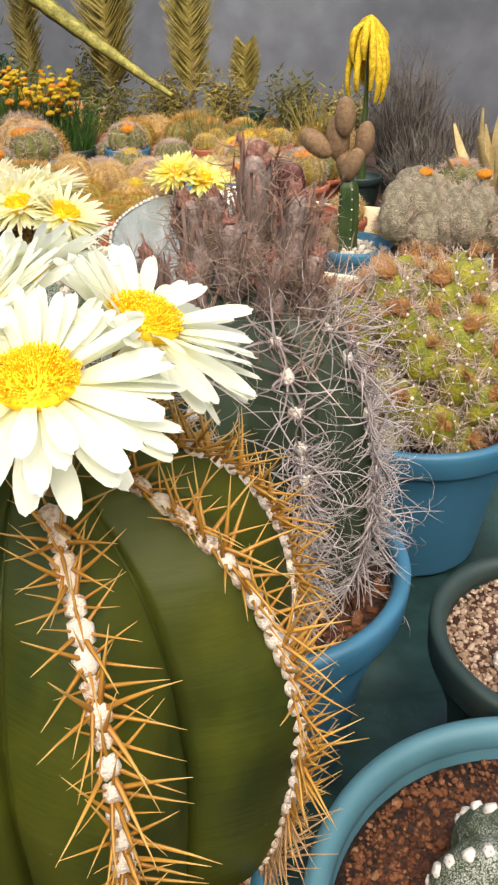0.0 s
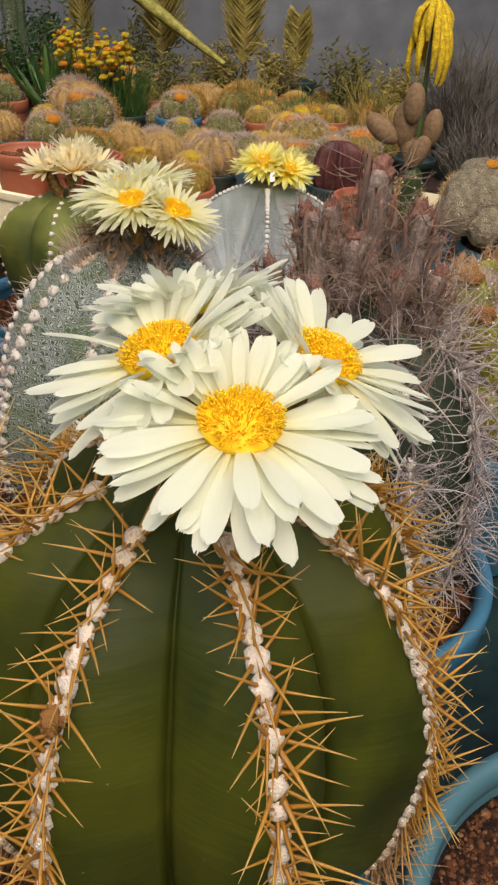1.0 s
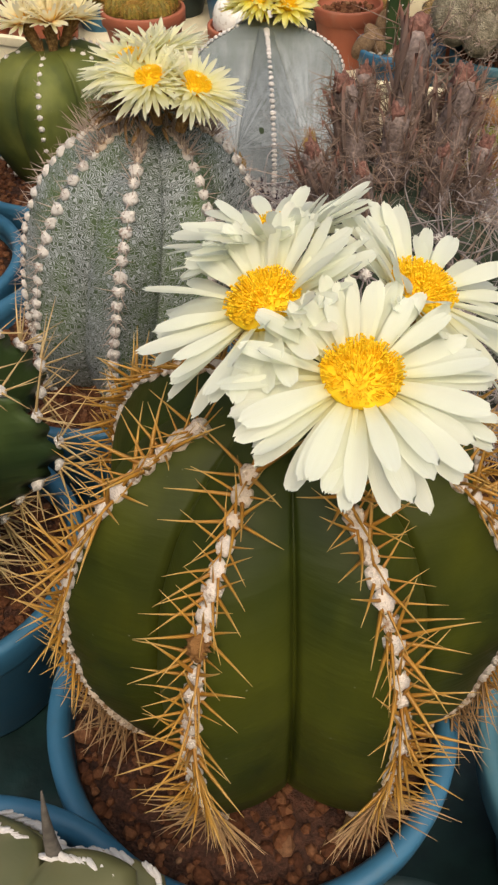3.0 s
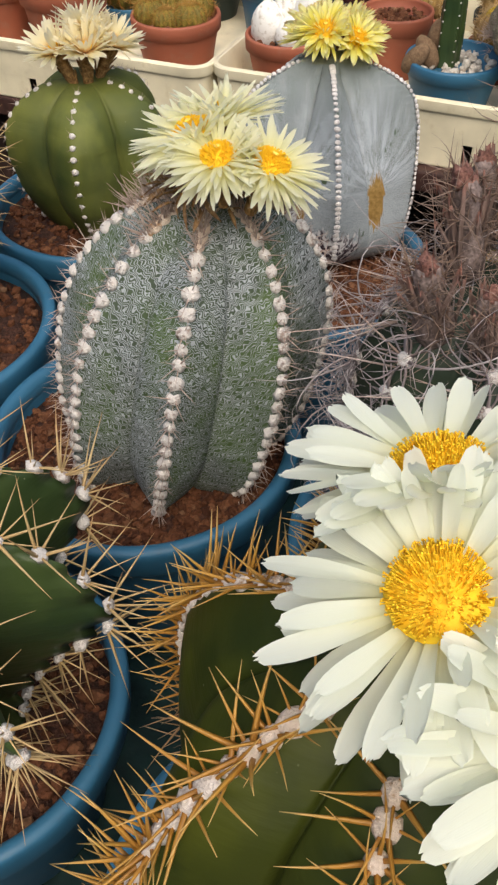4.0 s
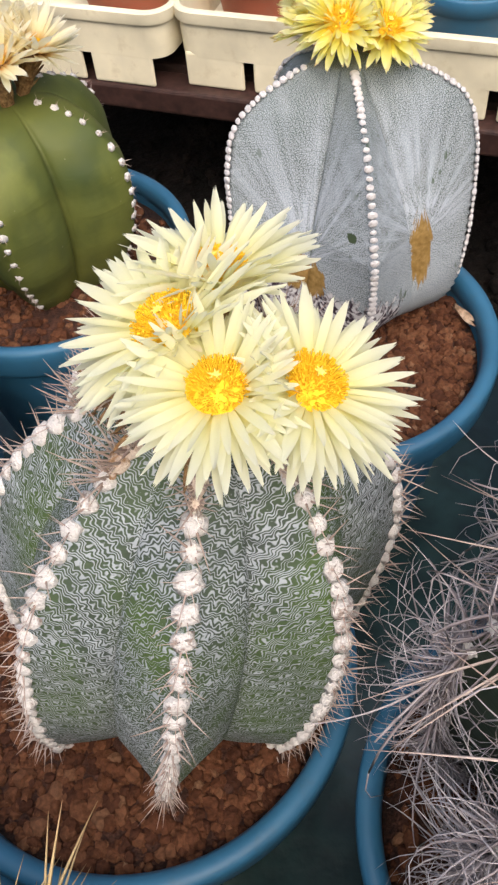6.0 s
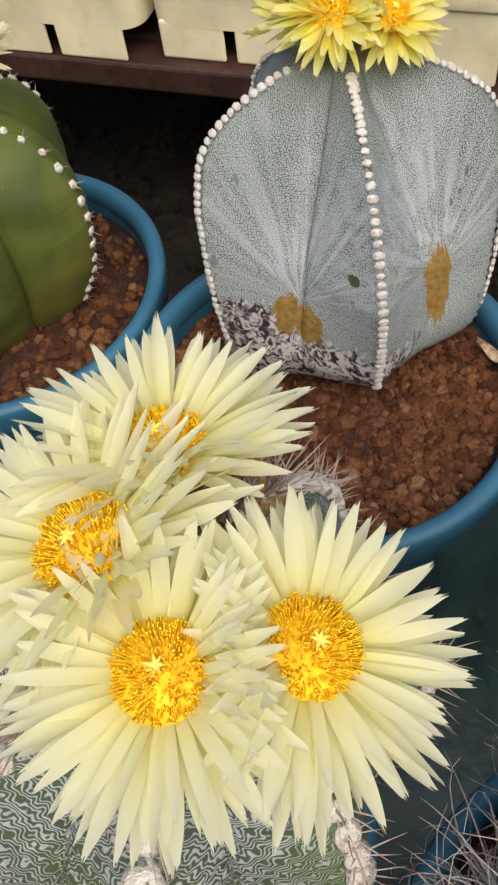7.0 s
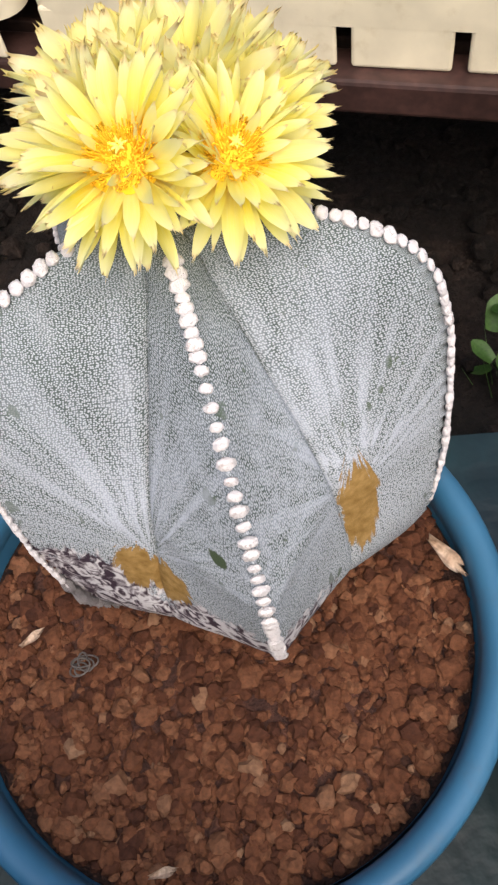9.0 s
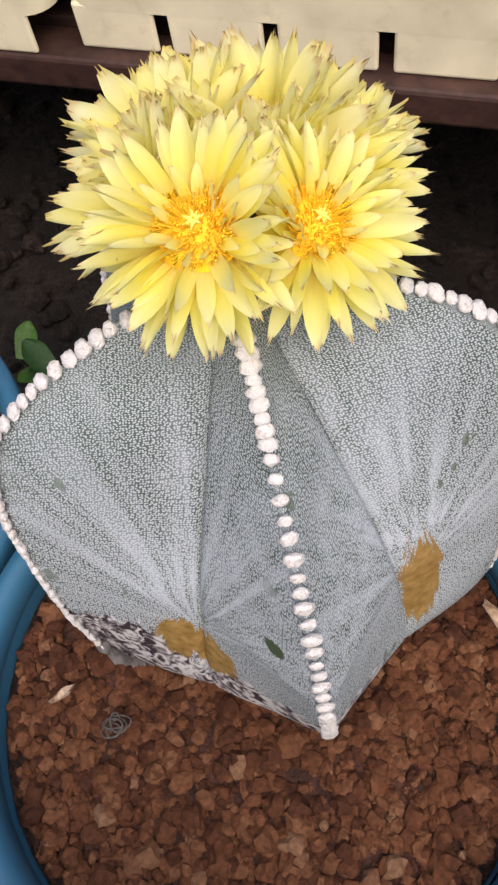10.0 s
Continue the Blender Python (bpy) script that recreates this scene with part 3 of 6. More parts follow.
class Ribbed:
    """A ribbed cactus body: a turned outline cut into sharp ribs, in the frame of its thing."""

    def __init__(self, ribs, outline, depth, phase, lean=(0, 0), power=0.03, notch=0.0, notch_step=0.01, nz=70, na=20, crease=0.0, foot=1.0, rise=0.05, angles=None, line=0.07, valley=None, shares=None, sway=None, sharp=False, narrow=None):
        o = np.array(outline, float)
        s = np.r_[0, np.cumsum(np.hypot(*np.diff(o, axis=0).T))]
        t = np.linspace(0, s[-1], nz)
        z, r = np.interp(t, s, o[:, 0]), np.interp(t, s, o[:, 1])
        for _ in range(5):
            z[1:-1] = (z[:-2] + 2 * z[1:-1] + z[2:]) / 4
            r[1:-1] = (r[:-2] + 2 * r[1:-1] + r[2:]) / 4
        self.z, self.r, self.s = z, r, np.r_[0, np.cumsum(np.hypot(np.diff(z), np.diff(r)))]
        self.ribs, self.depth, self.phase, self.lean, self.z0 = ribs, depth, radians(phase), lean, outline[0][0]
        self.power, self.notch, self.step, self.na = power, notch, notch_step, na
        self.crease, self.foot, self.rise, self.line = crease, foot, rise, line
        self.valley, self.shares, self.sway, self.sharp, self.narrow = valley, shares, sway or {}, sharp, narrow
        turn = [radians(q) for q in angles] if angles else [self.phase + 2 * math.pi * k / ribs for k in range(ribs)]
        self.turn = turn + [turn[0] + 2 * math.pi]

    def centre(self, z):
        return self.lean[0] * (z - self.z0), self.lean[1] * (z - self.z0)

    def reach_of(self, k, z):
        """How far rib k stands out, as a share of the outline."""
        if not self.shares:
            return 1.0
        return float(np.interp(z, *zip(*self.shares[k % self.ribs])))

    def angle(self, k, z):
        """The direction of rib k, which may bend round towards its foot."""
        deg, high = self.sway.get(k % self.ribs, (0.0, 1.0))
        return self.turn[k] + radians(deg) * max(0.0, 1 - (z - self.z0) / high)

    def mesh(self, name, mat, seed=0):
        v, uv = [], []
        n = self.ribs * self.na
        for i, (z, r0) in enumerate(zip(self.z, self.r)):
            cx, cy = self.centre(z)
            up = max(0, z - self.z0)
            turn = [self.angle(k, z) for k in range(self.ribs + 1)]
            row = []
            for j in range(n):
                k = j // self.na
                q = (j / self.na) % 1
                w = abs(2 * q - 1)
                # where the furrow lies between the two crests; the first rib may narrow towards its top
                mid = 0.5
                if self.narrow and k in (0, self.ribs - 1):
                    mid = float(np.interp(z, *zip(*self.narrow)))
                    mid = mid if k == 0 else 1 - mid
                half = (turn[k + 1] - turn[k]) * (mid if q < 0.5 else 1 - mid)
                a = turn[k] + 2 * q * half if q < 0.5 else turn[k + 1] - 2 * (1 - q) * half
                phi = (1 - w) * half
                r = r0 * (self.reach_of(k, z) if q < 0.5 else self.reach_of(k + 1, z))
                both = r0 * (self.reach_of(k, z) + self.reach_of(k + 1, z)) / 2
                t = min(1, up / self.rise)
                t = t * t * (3 - 2 * t)
                low = both * (1 - self.depth * min(1, r0 / 0.02) * (self.foot + (1 - self.foot) * t))
                if self.valley:
                    low = both * float(np.interp(z, *zip(*self.valley)))
                rr = math.sin(half) / (math.sin(half - phi) / max(r, 1e-4) + math.sin(phi) / max(low, 1e-4))
                rr *= 1 + self.power * math.sin(math.pi * (1 - w)) ** 0.8
                rr -= self.crease * r0 * t * math.exp(-(w / self.line) ** 2)
                if self.notch and w > 0.85:
                    rr -= self.notch * (0.5 + 0.5 * math.cos(2 * math.pi * self.s[i] / self.step)) * (w - 0.85) / 0.15
                p = Vector((rr * math.cos(a), rr * math.sin(a), z))
                d = noise.noise(p * 22 + Vector((seed, 0, 0))) * 0.0022 + noise.noise(p * 60 + Vector((0, seed, 0))) * 0.0006
                rr += d * min(1, r0 / 0.03)
                row.append(Vector((cx + rr * math.cos(a), cy + rr * math.sin(a), z)))
            v += row
            way = np.r_[0, np.cumsum([(q - p).length for p, q in zip(row, row[1:])])]
            for j in range(n):
                k = j // self.na
                uv.append((way[j] - way[k * self.na + self.na // 2] + k * 0.37, self.s[i]))
        f = grid_faces(len(self.z), n, True)
        f.append(tuple((len(self.z) - 1) * n + j for j in range(n)))
        me = mesh_of(name, v, f, mat, uv)
        if self.sharp:
            # a furrow folded to a line
            flags = [len({a // n, b // n}) == 2 and a % n == b % n and a % self.na == self.na // 2 for a, b in (e.vertices for e in me.edges)]
            me.attributes.new("sharp_edge", "BOOLEAN", "EDGE").data.foreach_set("value", flags)
        return me

    def crest(self, k, s):
        """The place on rib k at the way s up its crest, with the outward and the upward direction."""
        z, r = np.interp(s, self.s, self.z), np.interp(s, self.s, self.r)
        a = self.angle(k, z)
        dz = np.interp(s + 0.002, self.s, self.z) - np.interp(s - 0.002, self.s, self.z)
        dr = np.interp(s + 0.002, self.s, self.r) - np.interp(s - 0.002, self.s, self.r)
        r *= self.reach_of(k, z)
        cx, cy = self.centre(z)
        rad = Vector((math.cos(a), math.sin(a), 0))
        out = (rad * dz - Vector((0, 0, dr))).normalized()
        return Vector((cx, cy, z)) + rad * r, out, (rad * dr + Vector((0, 0, dz))).normalized()

    def areoles(self, parent, wool, clusters, start, end, step, size, seed=0, jitter=0.15, grow=0.0, lift=0.0, singles=280, only=None):
        """Woolly areoles along every crest, each with its spines. start, end: shares of the crest's length."""
        rng = random.Random(seed)
        total = self.s[-1]
        todo = []
        for k in only or range(self.ribs):
            s = total * start + rng.uniform(0, step * 0.5)
            while s < total * end:
                p, out, up = self.crest(k, s)
                q = size * rng.uniform(1 - jitter, 1 + jitter) * (1 + grow * s / total)
                child("areole", rng.choice(wool), parent, place(p + out * (lift - 0.15 * q), out, up, rng.uniform(-0.3, 0.3), q))
                if clusters:
                    m = place(p, out, up, rng.uniform(0, 6.28), rng.uniform(0.8, 1.15))
                    todo.append((-out.y + 0.3 * out.z, [(m @ q2, v2) for q2, v2 in rng.choice(clusters.sets)]))
                s += step * rng.uniform(0.88, 1.12)
        todo.sort(key=lambda e: -e[0])
        flat = [e for _, group in todo for e in group]
        for m, v2 in flat[:singles]:
            child("spine", clusters.single[v2], parent, m)
        if clusters:
            clusters.joined(parent, flat[singles:])


def petal_mesh(name, mat, length, width, shape, cup, bend, seed, ragged=0.0):
    """One thin curved petal along x: shape 0 is pointed, 1 is broad towards its torn tip."""
    rng = random.Random(seed)
    rows, cols = 9, 7
    v, uv = [], []
    twist = rng.uniform(-0.25, 0.25)
    torn = [ragged * length * rng.uniform(-1, 0.6) for _ in range(cols)]
    for i in range(rows):
        t = 1 - (1 - i / (rows - 1)) ** 1.5
        if shape > 0.5:
            w = width * (0.32 + 0.68 * min(1, t * 1.45) ** 1.1) * (0.22 + 0.78 * math.sqrt(max(0.0, 1 - (max(0, t - 0.62) / 0.38) ** 2)))
        else:
            w = width * (0.42 + 0.58 * math.sin(math.pi * min(0.62, 0.1 + t * 0.62))) * (1 - max(0, t - 0.66) ** 1.7 * 5.0)
        for j in range(cols):
            q = 2 * j / (cols - 1) - 1
            x = length * t
            if i == rows - 1:
                x += torn[j]
            y = q * max(w, width * 0.06) / 2
            z = cup * width * (q * q) * 0.5 * (1 - 0.7 * t) + bend * length * t * t + twist * q * w * t * 0.5
            z += 0.012 * length * math.sin(5 * t + seed) + 0.03 * width * math.cos(9 * q + seed) * t
            v.append((x, y, z))
            uv.append((t, j / (cols - 1)))
    f = grid_faces(rows, cols, False, 0)
    return mesh_of(name, v, f, mat, uv)


def stamens_mesh(name, seed, radius, height, count):
    rng = random.Random(seed)
    v, f = [], []
    ico = [(0, 0, 1), (0.9, 0, 0), (-0.45, 0.8, 0), (-0.45, -0.8, 0), (0, 0, -1)]
    icof = [(0, 1, 2), (0, 2, 3), (0, 3, 1), (4, 2, 1), (4, 3, 2), (4, 1, 3)]
    for _ in range(count):
        r = radius * math.sqrt(rng.random())
        a = rng.uniform(0, 6.283)
        top = Vector((r * math.cos(a), r * math.sin(a), height * (1.0 - 0.45 * (r / radius) ** 2) * rng.uniform(0.75, 1.1)))
        base = Vector((top.x * 0.35, top.y * 0.35, 0))
        o = len(v)
        for p in (base, top):
            for j in range(3):
                v.append(p + Vector((math.cos(2.09 * j), math.sin(2.09 * j), 0)) * 0.00022)
        f += grid_faces(2, 3, True, o)
        o = len(v)
        q = rng.uniform(0.00035, 0.0006) * radius / 0.0125
        for c in ico:
            v.append(top + Vector(c) * q)
        f += [tuple(o + i for i in t) for t in icof]
    # the packed mass of filaments under the anthers
    o = len(v)
    rings, seg = 5, 20
    for i in range(rings):
        t = i / (rings - 1)
        for j in range(seg):
            a = 2 * math.pi * j / seg
            rr = radius * (0.86 + 0.1 * math.sin(t * 3.14)) * (1 - 0.8 * max(0, t - 0.55) / 0.45)
            v.append((rr * math.cos(a), rr * math.sin(a), height * 0.72 * t * (1 + 0.12 * math.sin(7 * a))))
    f += grid_faces(rings, seg, True, o)
    f.append(tuple(o + (rings - 1) * seg + j for j in range(seg)))
    return mesh_of(name, v, f, POLLEN)


def stigma_mesh(name, seed, height, spread):
    rng = random.Random(seed)
    specs = [((0, 0, 0), (0, 0, 1), height, 0.0011, (0, 0, 0))]
    for i in range(7):
        a = 2 * math.pi * i / 7 + rng.uniform(-0.2, 0.2)
        specs.append(((0, 0, height * 0.9), (math.cos(a), math.sin(a), 0.5), spread * rng.uniform(0.7, 1.1), 0.0009, (0, 0, -0.2)))
    return spines_mesh(name, STIGMA, specs, 5, 3)


class FlowerKind:
    """Petals, stamens and tube of one kind of flower, in whorls of (count, elevation, length share)."""

    def __init__(self, petal_mat, length, width, shape, whorls, disc, tube, ragged=0.0, cup=0.35, bend=0.05, seed=1, stamen_height=0.008, stigma=True, scruff=0.0):
        self.petals = [petal_mesh("petal", petal_mat, length, width * (0.85 + 0.06 * k), shape, cup * (0.6 + 0.15 * k), bend - 0.035 * k, seed * 20 + k, ragged) for k in range(6)]
        self.whorls, self.disc, self.seed, self.scruff = whorls, disc, seed, scruff
        self.stamens = [stamens_mesh("stamen_disc", seed * 5 + k, disc, stamen_height, 620) for k in range(2)]
        self.stigma = stigma_mesh("stigma", seed, stamen_height * 1.02, disc * 0.26) if stigma else None
        r, h = tube
        prof = [(r * 0.55, -h), (r * 0.62, -h * 0.8), (r * 0.66, -h * 0.5), (r * 0.85, -h * 0.25), (r * 1.05, 0), (r * 0.7, 0.001), (r * 0.05, 0.0015)]
        self.tube = lathe("flower", prof, PETAL_TUBE, 20, 0.04)
        self.scale_leaf = petal_mesh("bract", PETAL_TUBE, h * 0.34, h * 0.13, 0.0, 0.5, 0.1, seed + 90)
        self.r, self.h = r, h

    def add(self, parent, pos, normal, size=1.0, spin=0.0, seed=0, closed=0.0, label="", near=(), crowd=55.0):
        rng = random.Random(seed * 31 + self.seed)
        at = place(pos, normal, (0, 1, 0.2), spin, size)
        fl = child("flower", self.tube, parent, at, label)
        # petals that press against a neighbouring flower stand up
        sides = []
        for other in near:
            d = at.to_3x3().inverted() @ (Vector(other) - Vector(pos))
            sides.append((math.atan2(d.y, d.x), min(1.0, 0.030 / max(0.01, d.length * size))))
        for i in range(14):
            a = 2 * math.pi * (i * 0.382)
            m = Matrix.Rotation(a, 4, "Z") @ Matrix.Translation((self.r * 0.6, 0, -self.h * (0.42 + 0.55 * (i / 14)))) @ Matrix.Rotation(-radians(rng.uniform(55, 80)), 4, "Y")
            child("bract", self.scale_leaf, fl, m)
        for w, (count, elev, share) in enumerate(self.whorls):
            for i in range(count):
                a = 2 * math.pi * (i + 0.5 * (w % 2) + rng.uniform(-0.28, 0.28)) / count
                push = min(1.0, sum(k * max(0.0, math.cos(a - b)) ** 3 for b, k in sides))
                e = radians(elev + closed * (80 - elev) + crowd * push * (1 - elev / 90) + rng.gauss(0, 5 + 10 * self.scruff))
                m = (Matrix.Rotation(a, 4, "Z") @ Matrix.Translation((self.r * (0.95 - 0.12 * w), 0, 0.0008 * w)) @ Matrix.Rotation(-e, 4, "Y")
                     @ Matrix.Rotation(rng.gauss(0, 0.22 + self.scruff), 4, "X") @ Matrix.Scale(share * rng.uniform(0.88, 1.1) * (1 - 0.25 * push), 4))
                child("petal", rng.choice(self.petals), fl, m)
        child("stamen_disc", self.stamens[seed % 2], fl, Matrix.Translation((0, 0, 0.001)))
        if self.stigma:
            child("stigma", self.stigma, fl, Matrix.Translation((0, 0, 0.001)))
        return fl


def pot(x, y, rim_z, r, mat, label, name="flower_pot", depth=0.17, taper=0.67, group="plastic pots on the bench", lip=0.009):
    """A round plastic pot with a rolled lip, open at the top."""
    h = depth
    p = root(name, x, y, rim_z, label, "plant pot", group)
    wall = [(r - lip - 0.003, -0.012), (r - lip - 0.004, -0.03), (r * (taper + 0.05), -h * 0.5), (r * taper * 0.9, -h + 0.008), (0.0005, -h + 0.008), (0.0005, -h + 0.004), (r * taper * 0.96, -h + 0.004), (r * taper * 0.985, -h),
            (r * taper, -h + 0.003), (r * (taper + 0.11), -h * 0.45), (r * 0.935, -0.030), (r * 0.937, -0.024), (r * 0.93, -0.012)]
    rim = [(r * 0.936, -0.0265), (r * 0.975, -0.025), (r * 0.988, -0.022), (r, -0.007), (r * 0.998, -0.003), (r * 0.988, -0.0005), (r - lip * 0.6, 0.0005), (r - lip, -0.001), (r - lip - 0.0022, -0.005), (r - lip - 0.003, -0.014), (r * 0.931, -0.02), (r * 0.936, -0.0265)]
    child("wall", lathe("wall", wall, mat, 96, 0.003), p)
    child("rim", lathe("rim", rim, mat, 96, 0.003), p)
    return p


ICO = {}


def ico(sub):
    if sub not in ICO:
        bm = bmesh.new()
        bmesh.ops.create_icosphere(bm, subdivisions=sub, radius=1)
        ICO[sub] = (np.array([v.co[:] for v in bm.verts]), np.array([[v.index for v in f.verts] for f in bm.faces]))
        bm.free()
    return ICO[sub]


def stones(name, r, count, size, mat, seed, sub=1, squash=0.75, heap=0.0, spread=0.55):
    """A bed of separate angular stones within a round of radius r, one mesh."""
    rng = np.random.default_rng(seed)
    bv, bf = ico(sub)
    n = len(bv)
    q = size * np.exp(rng.normal(0, spread * 0.6, count))
    q = np.clip(q, size * 0.35, size * 2.1)
    rad, ang = (r - q * 0.6) * np.sqrt(rng.random(count)), rng.uniform(0, 2 * np.pi, count)
    rough = 1 + rng.normal(0, 0.14, (count, n, 1))
    v = bv[None] * rough * np.stack([rng.uniform(0.75, 1.2, count), rng.uniform(0.75, 1.1, count), rng.uniform(0.55, 0.95, count) * squash / 0.75], 1)[:, None, :]
    ax = rng.uniform(0, 2 * np.pi, (count, 2))
    c, s = np.cos(ax[:, 0]), np.sin(ax[:, 0])
    x, y = v[..., 0] * c[:, None] - v[..., 1] * s[:, None], v[..., 0] * s[:, None] + v[..., 1] * c[:, None]
    tilt = rng.normal(0, 0.5, count)
    c, s = np.cos(tilt), np.sin(tilt)
    z2, x2 = v[..., 2] * c[:, None] - x * s[:, None], v[..., 2] * s[:, None] + x * c[:, None]
    cz = q * 0.25 + rng.uniform(-0.2, 0.5, count) * size + heap * (1 - (rad / r) ** 2)
    out = np.stack([x2 * q[:, None] + (rad * np.cos(ang))[:, None], y * q[:, None] + (rad * np.sin(ang))[:, None], z2 * q[:, None] + cz[:, None]], -1).reshape(-1, 3)
    faces = (bf[None] + (np.arange(count) * n)[:, None, None]).reshape(-1, 3)
    me = bpy.data.meshes.new(name)
    me.from_pydata(out.tolist(), [], faces.tolist())
    me.materials.append(mat)
    return me


def soil_in(x, y, z, r, seed, count=700, size=0.0035, mat=None, sub=1, label="red-brown lava gravel filling the pot"):
    """The bed of soil with loose gravel on it."""
    bed = root("gravel_bed", x, y, z, label, "gravel", "", "stuff")
    child("soil", lathe("soil", [(r * 0.80, -0.03), (r * 0.97, -0.004), (r, 0), (r * 0.6, 0.001), (0.0005, 0.0015)], SOIL, 40, 0.0), bed)
    child("gravel", stones("gravel", r * 0.985, count, size, mat or GRAVEL, seed, sub), bed)
    return bed


# ---- setting ----
def box_mesh(name, x0, x1, y0, y1, z0, z1, mat, bevel=0.004):
    bm = bmesh.new()
    bmesh.ops.create_cube(bm, size=1)
    for v in bm.verts:
        v.co = Vector(((x0 + x1) / 2 + v.co.x * (x1 - x0), (y0 + y1) / 2 + v.co.y * (y1 - y0), (z0 + z1) / 2 + v.co.z * (z1 - z0)))
    if bevel:
        bmesh.ops.bevel(bm, geom=bm.edges[:], offset=bevel, segments=2, affect="EDGES", profile=0.5)
    me = bpy.data.meshes.new(name)
    bm.to_mesh(me)
    bm.free()
    me.materials.append(mat)
    return me


BACK_TURN = -23.2          # the back bench runs at this angle
BACK = pose(0.165, 1.229, 0, 0, 0, BACK_TURN)
FAR = pose(0.165, 1.229, 0, 0, 0, -19.2)     # the rows of plants and the wall behind run at this one
BENCH_Z = -0.1


def rolling(name, x0, x1, y0, y1, nx, ny, z, amp, freq, mat):
    v = []
    for j in range(ny):
        for i in range(nx):
            x, y = x0 + (x1 - x0) * i / (nx - 1), y0 + (y1 - y0) * j / (ny - 1)
            near = max(0.0, 1 - (x * x + y * y) / 60)
            v.append((x, y, z + amp * near * noise.noise(Vector((x, y, 0)) * freq)))
    return mesh_of(name, v, grid_faces(ny, nx), mat)


ground = tagged(new("ground", rolling("ground", -60, 60, -60, 60, 161, 161, -0.5, 0.05, 1.2, EARTH)), "near-black earth floor under the benches", "ground", "", "structure")
wall_back = tagged(new("wall_back", box_mesh("wall_back", -7, 7, 2.35, 2.45, -0.6, 3.2, WALL, 0.01)), "grey sheeted greenhouse wall behind the plants", "wall", "", "structure")
wall_back.matrix_basis = FAR

# unseen dark walls, added on the other sides to block light from low down
for nm, x0, x1, y0, y1 in (("wall_near", -2.2, 2.4, -2.05, -2.0), ("wall_left", -2.25, -2.2, -2.0, 3.0), ("wall_right", 2.4, 2.45, -2.0, 3.0)):
    tagged(new(nm, box_mesh(nm, x0, x1, y0, y1, -0.6, 1.5, LIGHT_BLOCK, 0.01)), "unseen dark wall added to cut low sky light", "wall", "", "structure")

# the near bench: boards under a black plastic sheet
bench = root("bench", 0, 0, 0, "low bench covered with wrinkled black plastic sheet", "bench")
v = []
for j in range(121):
    for i in range(161):
        u, w = -1.4 + 2.8 * i / 160, -1.2 + 2.09 * j / 120
        p = Vector((u, w, 0))
        h = 0.004 * noise.noise(p * 9) + 0.003 * abs(noise.noise(p * 23 + Vector((5, 0, 0))))
        v.append((u, w, BENCH_Z - 0.004 + h))
child("cover_sheet", mesh_of("cover_sheet", v, grid_faces(121, 161), SHEET), bench, Matrix.Rotation(radians(-9.6), 4, "Z"))
child("board", box_mesh("board", -1.4, 1.4, -1.2, 0.886, BENCH_Z - 0.05, BENCH_Z - 0.012, TIMBER), bench, Matrix.Rotation(radians(-9.6), 4, "Z"))

# the back bench and its rail
back_bench = root("back_bench", 0, 0, 0, "dark brown timber bench carrying trays of potted plants", "bench")
back_bench.matrix_basis = BACK
child("rail", box_mesh("rail", -2.6, 2.2, -0.004, 0.045, BENCH_Z - 0.043, BENCH_Z - 0.0095, RAIL), back_bench)
for k in range(13):
    top = BENCH_Z - (0.0095 if k < 2 else 0.002)
    child("slat", box_mesh("slat", -2.6, 2.2, 0.06 + 0.155 * k, 0.2 + 0.155 * k, top - 0.024, top, TIMBER), back_bench)
for x in (-2.3, -0.9, 0.9, 2.0):
    child("post", box_mesh("post", x - 0.03, x + 0.03, 0.06, 0.12, -0.62, BENCH_Z - 0.034, TIMBER), back_bench)


def tray(u, v0, length, width, height, label):
    """A cream plastic tray, open at the top, its skirt cut by drain slots."""
    t = root("plant_tray", 0, 0, 0, label, "tray", "cream trays on the back bench")
    t.matrix_basis = BACK @ pose(u, v0, BENCH_Z)
    rad = 0.03

    def loop(inset, z, grow=0.0):
        pts, r = [], rad - inset * 0.6
        for cx, cy, a0 in ((length - rad, rad, -90), (length - rad, width - rad, 0), (rad, width - rad, 90), (rad, rad, 180)):
            for q in range(7):
                a = radians(a0 + 15 * q)
                pts.append((cx + (r + grow) * math.cos(a) - 0, cy + (r + grow) * math.sin(a), z))
        return pts
    prof = [(0.012, 0.030), (0.0038, 0.030), (0.001, height - 0.018), (-0.006, height - 0.016), (-0.008, height - 0.012), (-0.008, height - 0.002), (-0.004, height), (0.006, height), (0.010, height - 0.006), (0.018, 0.036)]
    v = []
    for inset, z in prof:
        v += loop(inset, z)
    f = grid_faces(len(prof), 28, True)
    f.append(tuple((len(prof) - 1) * 28 + j for j in range(28)))
    shell = mesh_of("shell", v, f, TRAY)
    shell.set_sharp_from_angle(angle=radians(35))
    child("shell", shell, t)
    x = 0.012
    while x < length - 0.05:
        w = min(0.088 if x > 0.03 else 0.0785, length - 0.012 - x)
        child("skirt", box_mesh("skirt", x, x + w, 0.0025, 0.0080, -0.0085, 0.0360, TRAY, 0.0030), t)
        x += w + 0.013
    return t


GAP_U = -0.405
tray(GAP_U + 0.004, 0.012, 0.62, 0.44, 0.090, "cream plastic plant tray with drain slots, stained brown")
tray(GAP_U - 0.619, -0.004, 0.62, 0.44, 0.090, "cream plastic plant tray with rounded corner")
tray(GAP_U + 0.632, 0.012, 0.62, 0.44, 0.090, "cream plastic plant tray with drain slots")

